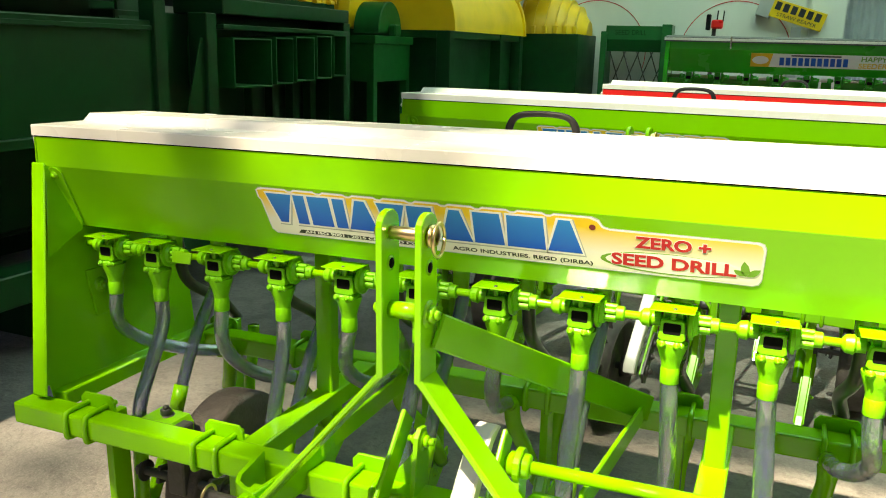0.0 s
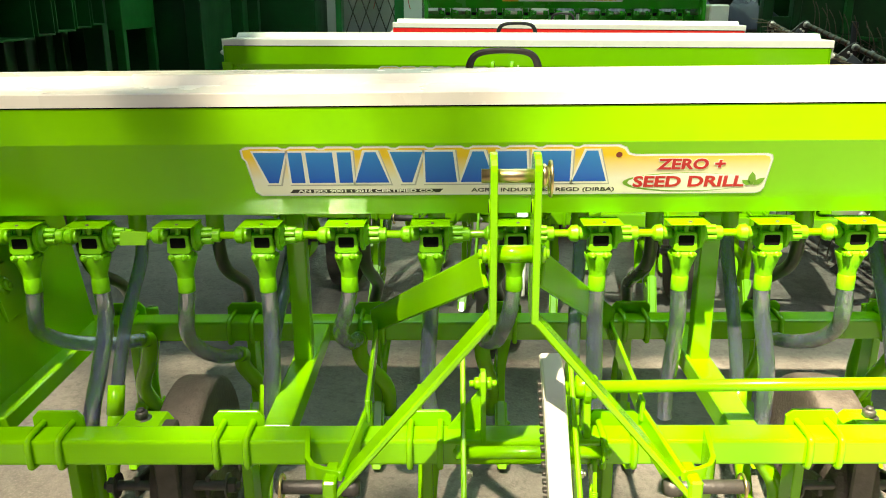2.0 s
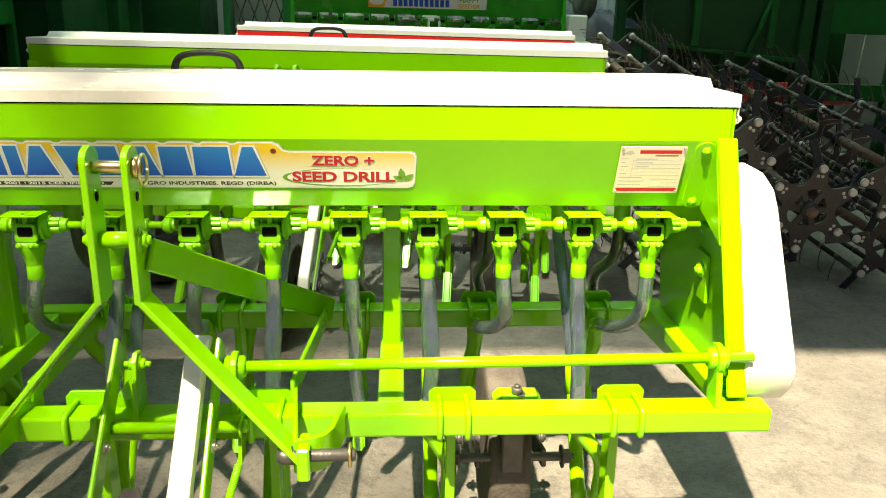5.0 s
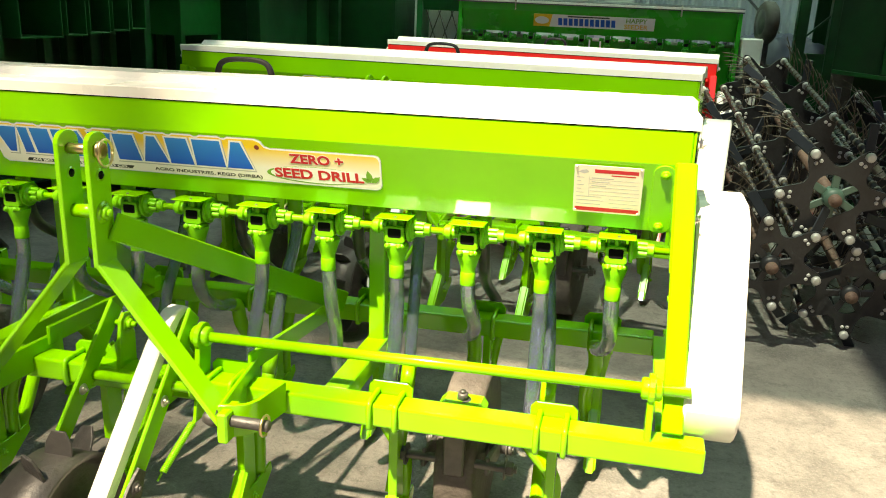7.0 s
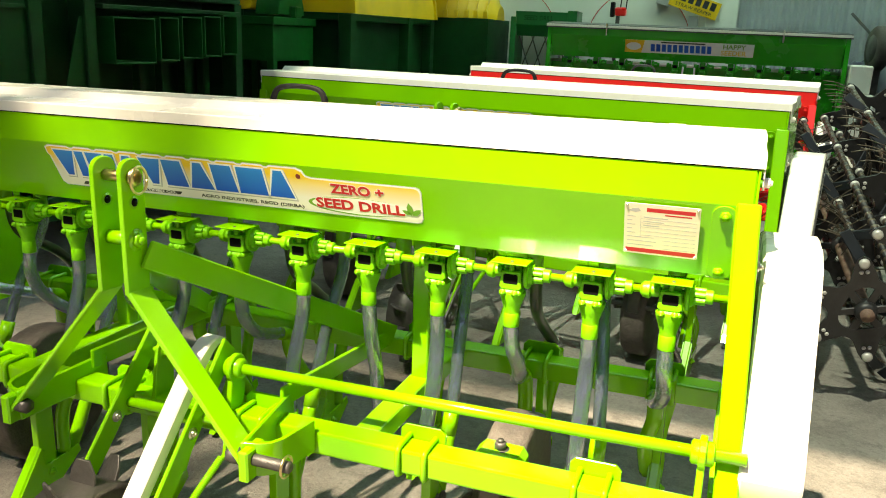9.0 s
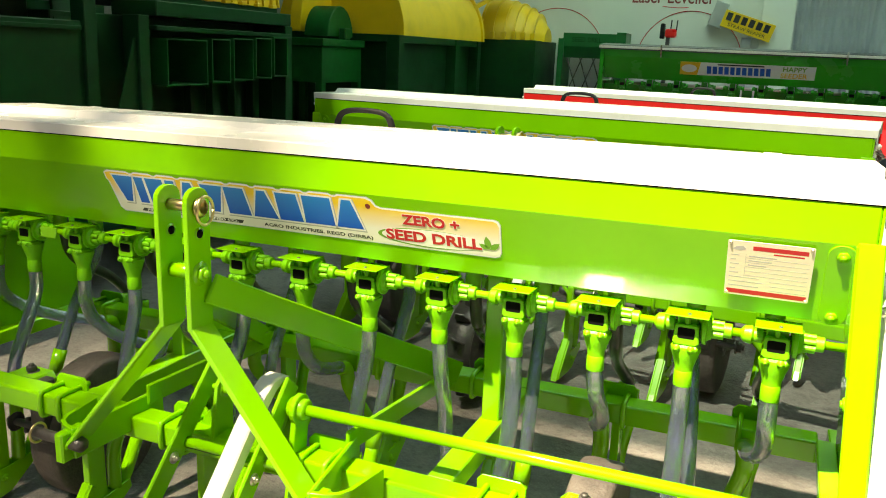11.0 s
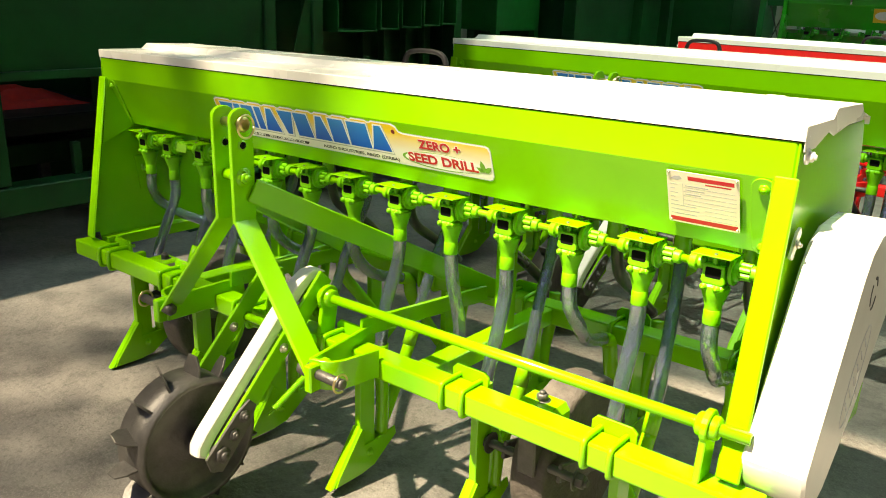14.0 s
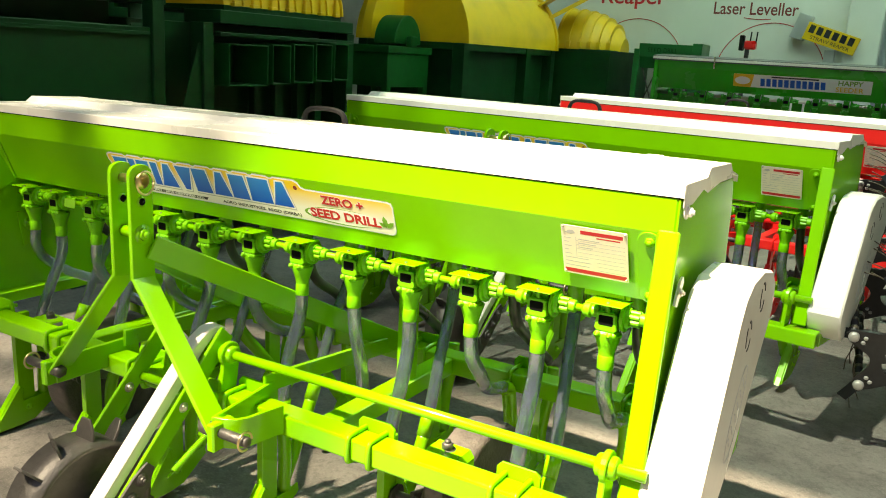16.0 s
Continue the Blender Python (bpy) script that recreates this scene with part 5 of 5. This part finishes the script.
def reel(at, turn, lift, roll, seed, rows):
    """A straw reaper reel: star plates on a shaft, joined by bars set with spring tines."""
    rnd = random.Random(seed)
    ob = thing("reaper_reel", "black reel with star plates, pale bolts and spring tines", "reel", at, turn, group="stacked reaper reels")
    ob.matrix_world = pose(*at, lift, 0, turn) @ Matrix.Rotation(radians(roll), 4, "Y")
    part("shaft", rod((0, -0.05, 0), (0, 1.75, 0), 0.024, 14), RUST, ob, "rusty brown shaft")
    wire = None
    for j, y in enumerate((0.0, 0.55, 1.10, 1.65)):
        n = 72
        bm = bmesh.new()
        outer, inner = [], []
        for k in range(n):
            a = 2 * math.pi * k / n
            r = 0.165 + 0.048 * math.cos(6 * a) + 0.010 * math.cos(12 * a)
            q = 0.088 + 0.010 * math.cos(3 * a)
            outer.append((r * math.cos(a), r * math.sin(a)))
            inner.append((q * math.cos(a), q * math.sin(a)))
        rings = [[bm.verts.new((u, y + dy, v)) for u, v in pts] for pts, dy in ((outer, -0.005), (inner, -0.005), (inner, 0.005), (outer, 0.005))]
        for a, b in zip(rings, rings[1:] + rings[:1]):
            for k in range(n):
                bm.faces.new((a[k], a[(k + 1) % n], b[(k + 1) % n], b[k]))
        bmesh.ops.recalc_face_normals(bm, faces=bm.faces[:])
        star = part("star_plate", bm, BLACKIRON, ob)
        hub = bmesh.new()
        for k in range(3):
            a = math.pi * (k + 0.5) / 3
            d = Vector((math.cos(a), 0, math.sin(a)))
            add_bar(hub, Vector((0, y, 0)) - d * 0.118, Vector((0, y, 0)) + d * 0.118, 0.008, 0.030, up=d.cross(Vector((0, 1, 0))))
        add_turned(hub, (0, y - 0.03, 0), (0, y + 0.02, 0), [(0, 0.034), (0.3, 0.040), (1, 0.040)], 16)
        part("hub", smooth(hub, 30), GREENISH if j == 0 and seed == 0 else BLACKIRON, star)
        for k in range(6):
            a = 2 * math.pi * k / 6
            d, t = Vector((math.cos(a), 0, math.sin(a))), Vector((-math.sin(a), 0, math.cos(a)))
            c = Vector((0, y, 0))
            bm = add_turned(bmesh.new(), c + d * 0.197 - Vector((0, 0.022, 0)), c + d * 0.197, [(0, 0.010), (0.05, 0.014), (0.2, 0.018), (1, 0.019)], 14)
            part("bolt_head", smooth(bm, 40), PALE, star, "dull plated bolt head")
            for e, f in ((0.160, 0.010), (0.160, -0.010)):
                bm = add_turned(bmesh.new(), c + d * e + t * f - Vector((0, 0.011, 0)), c + d * e + t * f, [(0, 0.005), (0.4, 0.008), (1, 0.008)], 8)
                part("rivet", bm, PALE, star)
            if j < 3:
                bm = bmesh.new()
                add_bar(bm, c + d * 0.19 + Vector((0, 0.01, 0)), c + d * 0.30 + t * 0.05 + Vector((0, 0.06, 0)), 0.006, 0.04, up=t)
                part("blade", bm, BLADE, star)
    for k in range(6):
        a = 2 * math.pi * k / 6
        d = Vector((math.cos(a), 0, math.sin(a)))
        bm = rod(d * 0.197, d * 0.197 + Vector((0, 1.68, 0)), 0.013, 10)
        tb = part("tine_bar", bm, BLACKIRON, ob)
        for i in range(rows):
            m = Matrix.Translation(d * 0.197 + Vector((0, 0.05 + i * 1.58 / rows, 0))) @ Matrix.Rotation(-a + rnd.gauss(-0.5, 0.12), 4, "Y")
            if wire is None:
                wire = part("spring_tine", smooth(reel_tine(), 50), TINEWIRE, tb, "yellowish wire spring tine")
                wire.matrix_basis = m
            else:
                again(wire, tb, m)
    return ob


BLACKIRON = material("black_blade_steel", (0.020, 0.021, 0.023), 0.45, metal=0.3, vary=0.3, grain=30, bump=0.15, bump_scale=60)
PALE = material("pale_plating", (0.42, 0.42, 0.40), 0.5, metal=0.4, vary=0.2, grain=50)
GREENISH = material("greenish_hub_paint", (0.06, 0.11, 0.08), 0.45)
RUST = material("rusty_steel", (0.12, 0.075, 0.055), 0.7, vary=0.4, grain=40, bump=0.3, bump_scale=80)
BLADE = material("blue_black_blade", (0.022, 0.027, 0.033), 0.38, metal=0.5, vary=0.25, grain=20)
TINEWIRE = material("yellow_passivated_wire", (0.07, 0.058, 0.04), 0.5, metal=0.4, vary=0.35, grain=30)
REELS = [(1.855, 1.52, 0.671, 24), (1.665, 1.50, 0.385, 24), (2.30, 1.62, 0.44, 20), (2.72, 1.62, 0.60, 16), (2.80, 1.75, 0.25, 12), (2.02, 1.66, 0.25, 12)]
for i, (x, y, z, rows) in enumerate(REELS):
    reel((x, y, z), 3.5 + 3.0 * math.sin(i * 2.1), 9.5 + 3 * math.sin(i * 1.3), 17 * i, i, rows)

heap = thing("tarpaulin_heap", "dark blue tarpaulin heaped on a low stand", "tarpaulin", (2.22, 5.75, 0), 5)
bm = bmesh.new()
bmesh.ops.create_grid(bm, x_segments=36, y_segments=20, size=0.5)
for v in bm.verts:
    e = max(0, 1 - (v.co.x / 0.5) ** 4) * max(0, 1 - (v.co.y / 0.5) ** 4)
    v.co = Vector((v.co.x * 1.0, v.co.y * 0.9, 1.00 + e * (0.20 + 0.10 * noise.noise(v.co * 5) + 0.04 * noise.noise(v.co * 17))))
part("cloth", smooth(bm, 60), TARP, heap)
part("stand", box(-0.5, 0.5, -0.45, 0.45, FLOOR_Z, 1.00, 0.01), IRON, heap)
spare = thing("spare_tyre", "worn black tyre on an upright iron stand", "tyre", (2.02, 5.22, 0), 12)
part("tyre", smooth(add_turned(bmesh.new(), (-0.05, 0, 1.32), (0.05, 0, 1.32), [(0, 0.11), (0.02, 0.145), (0.2, 0.162), (0.8, 0.162), (0.98, 0.145), (1, 0.11)], 36), 40), RUBBER, spare)
part("rim", smooth(add_turned(bmesh.new(), (-0.056, 0, 1.32), (0.056, 0, 1.32), [(0, 0.03), (0.05, 0.10), (0.95, 0.10), (1, 0.03)], 24), 30), IRON, spare)
part("stand", box(-0.03, 0.03, -0.03, 0.03, FLOOR_Z, 1.20, 0.003), IRON, spare)
pole = thing("leaning_pipe", "thin black pipe leaning on the sheet wall", "pipe", (2.04, 7.75, 1.66), 0)
part("pipe", rod((0, 0, 0), (1.62, -1.0, FLOOR_Z - 1.66 + 0.02), 0.014, 10), IRON, pole)


def machine_right():
    """The dark green machine behind the reels: an open frame end, sheet panels on legs and a windowed bay."""
    ob = thing("field_machine", "dark green sheet metal machine with an open window bay", "machine", (0, 0, 0))
    Y = 4.62
    for x0, x1, z0, z1 in ((2.14, 2.215, FLOOR_Z, 1.60), (2.36, 2.42, FLOOR_Z, 1.60), (3.60, 3.70, FLOOR_Z, 2.25), (3.74, 3.84, FLOOR_Z, 2.25), (4.38, 4.46, FLOOR_Z, 2.25), (3.02, 3.10, FLOOR_Z, 0.97)):
        part("frame_post", box(x0, x1, Y - 0.04, Y + 0.05, z0, z1, 0.004), BOTTLE, ob)
    part("top_rail", box(2.14, 2.42, Y - 0.035, Y + 0.045, 1.50, 1.58, 0.004), BOTTLE, ob)
    part("sill", box(2.215, 2.36, Y - 0.02, Y + 0.03, 0.55, 1.12, 0.003), BOTTLE, ob)
    part("cross_brace", bar((2.20, Y, 1.22), (2.38, Y + 0.01, 1.40), 0.012, 0.03, up=(0, 1, 0)), BOTTLE, ob)
    part("side_panel", plate_y(Y + 0.02, [(2.42, 1.00), (3.60, 0.90), (3.60, 2.25), (2.42, 2.25)], 0.012), BOTTLE, ob)
    part("panel_lip", bar((2.42, Y - 0.01, 1.005), (3.60, Y - 0.01, 0.905), 0.03, 0.03), CHUTE, ob)
    for x in (2.75, 3.35):
        part("panel_rib", box(x, x + 0.05, Y - 0.03, Y + 0.014, 1.00, 2.25, 0.003), CHUTE, ob)
    part("brace", bar((3.20, Y - 0.03, 0.95), (3.34, Y - 0.03, 1.35), 0.02, 0.05, up=(0, 1, 0)), CHUTE, ob)
    part("window_head", box(3.84, 4.38, Y - 0.03, Y + 0.03, 1.12, 2.25, 0.003), CHUTE, ob)
    part("window_rail", box(3.84, 4.38, Y - 0.03, Y + 0.03, 0.60, 0.73, 0.003), CHUTE, ob)
    part("window_bar", rod((4.13, Y, 0.73), (4.15, Y, 1.12), 0.006), STEEL, ob)
    part("rear_sheet", box(2.42, 4.46, Y + 0.85, Y + 0.88, 0.25, 2.25, 0.003), BOTTLE, ob)
    part("skid", box(2.14, 4.46, Y + 0.02, Y + 0.12, FLOOR_Z, 0.10, 0.006), BOTTLE, ob)
    part("roller", rod((3.10, Y + 0.30, 0.62), (4.30, Y + 0.30, 0.62), 0.09, 20), RED, ob, "dull red roller inside")
    dome = [math.pi * k / 16 for k in range(17)]
    part("hood", smooth(add_plate(bmesh.new(), [(Y + 0.40 + 0.42 * math.cos(a), 1.58 + 0.35 * math.sin(a)) for a in dome], 0.90, Matrix.Translation((2.83, 0, 0)) @ ACROSS_X, 0.004), 30), YELLOW, ob, "yellow rounded hood")
    return ob


machine_right()

bundle = thing("cloth_heap", "crumpled red cloth heap on a dark ledge", "cloth", (-3.25, 0.0, 0), 0)
bm = bmesh.new()
bmesh.ops.create_grid(bm, x_segments=40, y_segments=20, size=0.5)
for v in bm.verts:
    e = max(0, 1 - (v.co.x / 0.5) ** 4) * max(0, 1 - (v.co.y / 0.5) ** 4)
    v.co = Vector((v.co.x * 0.6, v.co.y * 1.6, 0.62 + e * (0.08 + 0.09 * noise.noise(v.co * 7) + 0.03 * noise.noise(v.co * 19))))
part("cloth", smooth(bm, 60), CLOTHRED, bundle)
part("ledge", box(-0.5, 0.6, -0.9, 0.9, 0.52, 0.62, 0.01), BLACK, bundle)
for x in (-0.4, 0.5):
    for y in (-0.8, 0.8):
        part("ledge_leg", box(x - 0.03, x + 0.03, y - 0.03, y + 0.03, FLOOR_Z, 0.52, 0.003), IRON, bundle)


def tree(at, high, spread, seed, leaves):
    """A broad tree in front of the shed: trunk, limbs and a crown of leaves in clumps."""
    rnd = random.Random(seed)
    ob = thing("tree", "broad leafy tree standing before the shed", "tree", (*at, 0))
    crown_at = Vector((0, 0, high))
    part("trunk", tube(glide([(0, 0, FLOOR_Z), (0.1, 0.05, high * 0.3), (0.0, 0.1, high * 0.6), (0.05, 0, high * 0.9)]), lambda s: 0.22 - 0.16 * s, 12), BARK, ob)
    clumps = []
    for k in range(80):
        a, r = rnd.uniform(0, 2 * math.pi), spread * math.sqrt(rnd.uniform(0.02, 1))
        clumps.append(Vector((r * math.cos(a), r * math.sin(a), high + rnd.uniform(-0.7, 0.9) - 0.25 * r)))
    for c in clumps[:12]:
        part("limb", tube(glide([(0, 0.05, high * 0.62), c * 0.5 + Vector((0, 0, high * 0.32)), c]), lambda s: 0.045 - 0.035 * s, 8), BARK, ob)
    verts, faces = [], []
    for c in clumps:
        for _ in range(int(leaves * (1 - 0.15 * max(0, -c.x / spread)))):
            d = Vector((rnd.gauss(0, 0.36), rnd.gauss(0, 0.36), rnd.gauss(0, 0.24)))
            u = Vector((rnd.uniform(-1, 1), rnd.uniform(-1, 1), rnd.uniform(-0.5, 0.5))).normalized()
            v = u.cross(Vector((rnd.uniform(-1, 1), rnd.uniform(-1, 1), 1))).normalized()
            p, s = c + d, rnd.uniform(0.08, 0.15)
            n = len(verts)
            verts += [p - u * s, p + v * s * 0.45, p + u * s, p - v * s * 0.45]
            faces.append((n, n + 1, n + 2, n + 3))
    me = bpy.data.meshes.new("crown")
    me.from_pydata([tuple(v) for v in verts], [], faces)
    me.materials.append(FOLIAGE)
    crown = new("crown", me)
    crown.parent = ob
    tagged(crown, "many small green leaves", kind="stuff")
    return ob


BARK = material("bark", (0.12, 0.085, 0.06), 0.9, vary=0.4, grain=20, bump=0.5, bump_scale=40)
FOLIAGE = material("leaves", (0.05, 0.11, 0.02), 0.6, vary=0.4, grain=5)
tree((-5.10, -7.45), 15.0, 2.1, 4, 21)
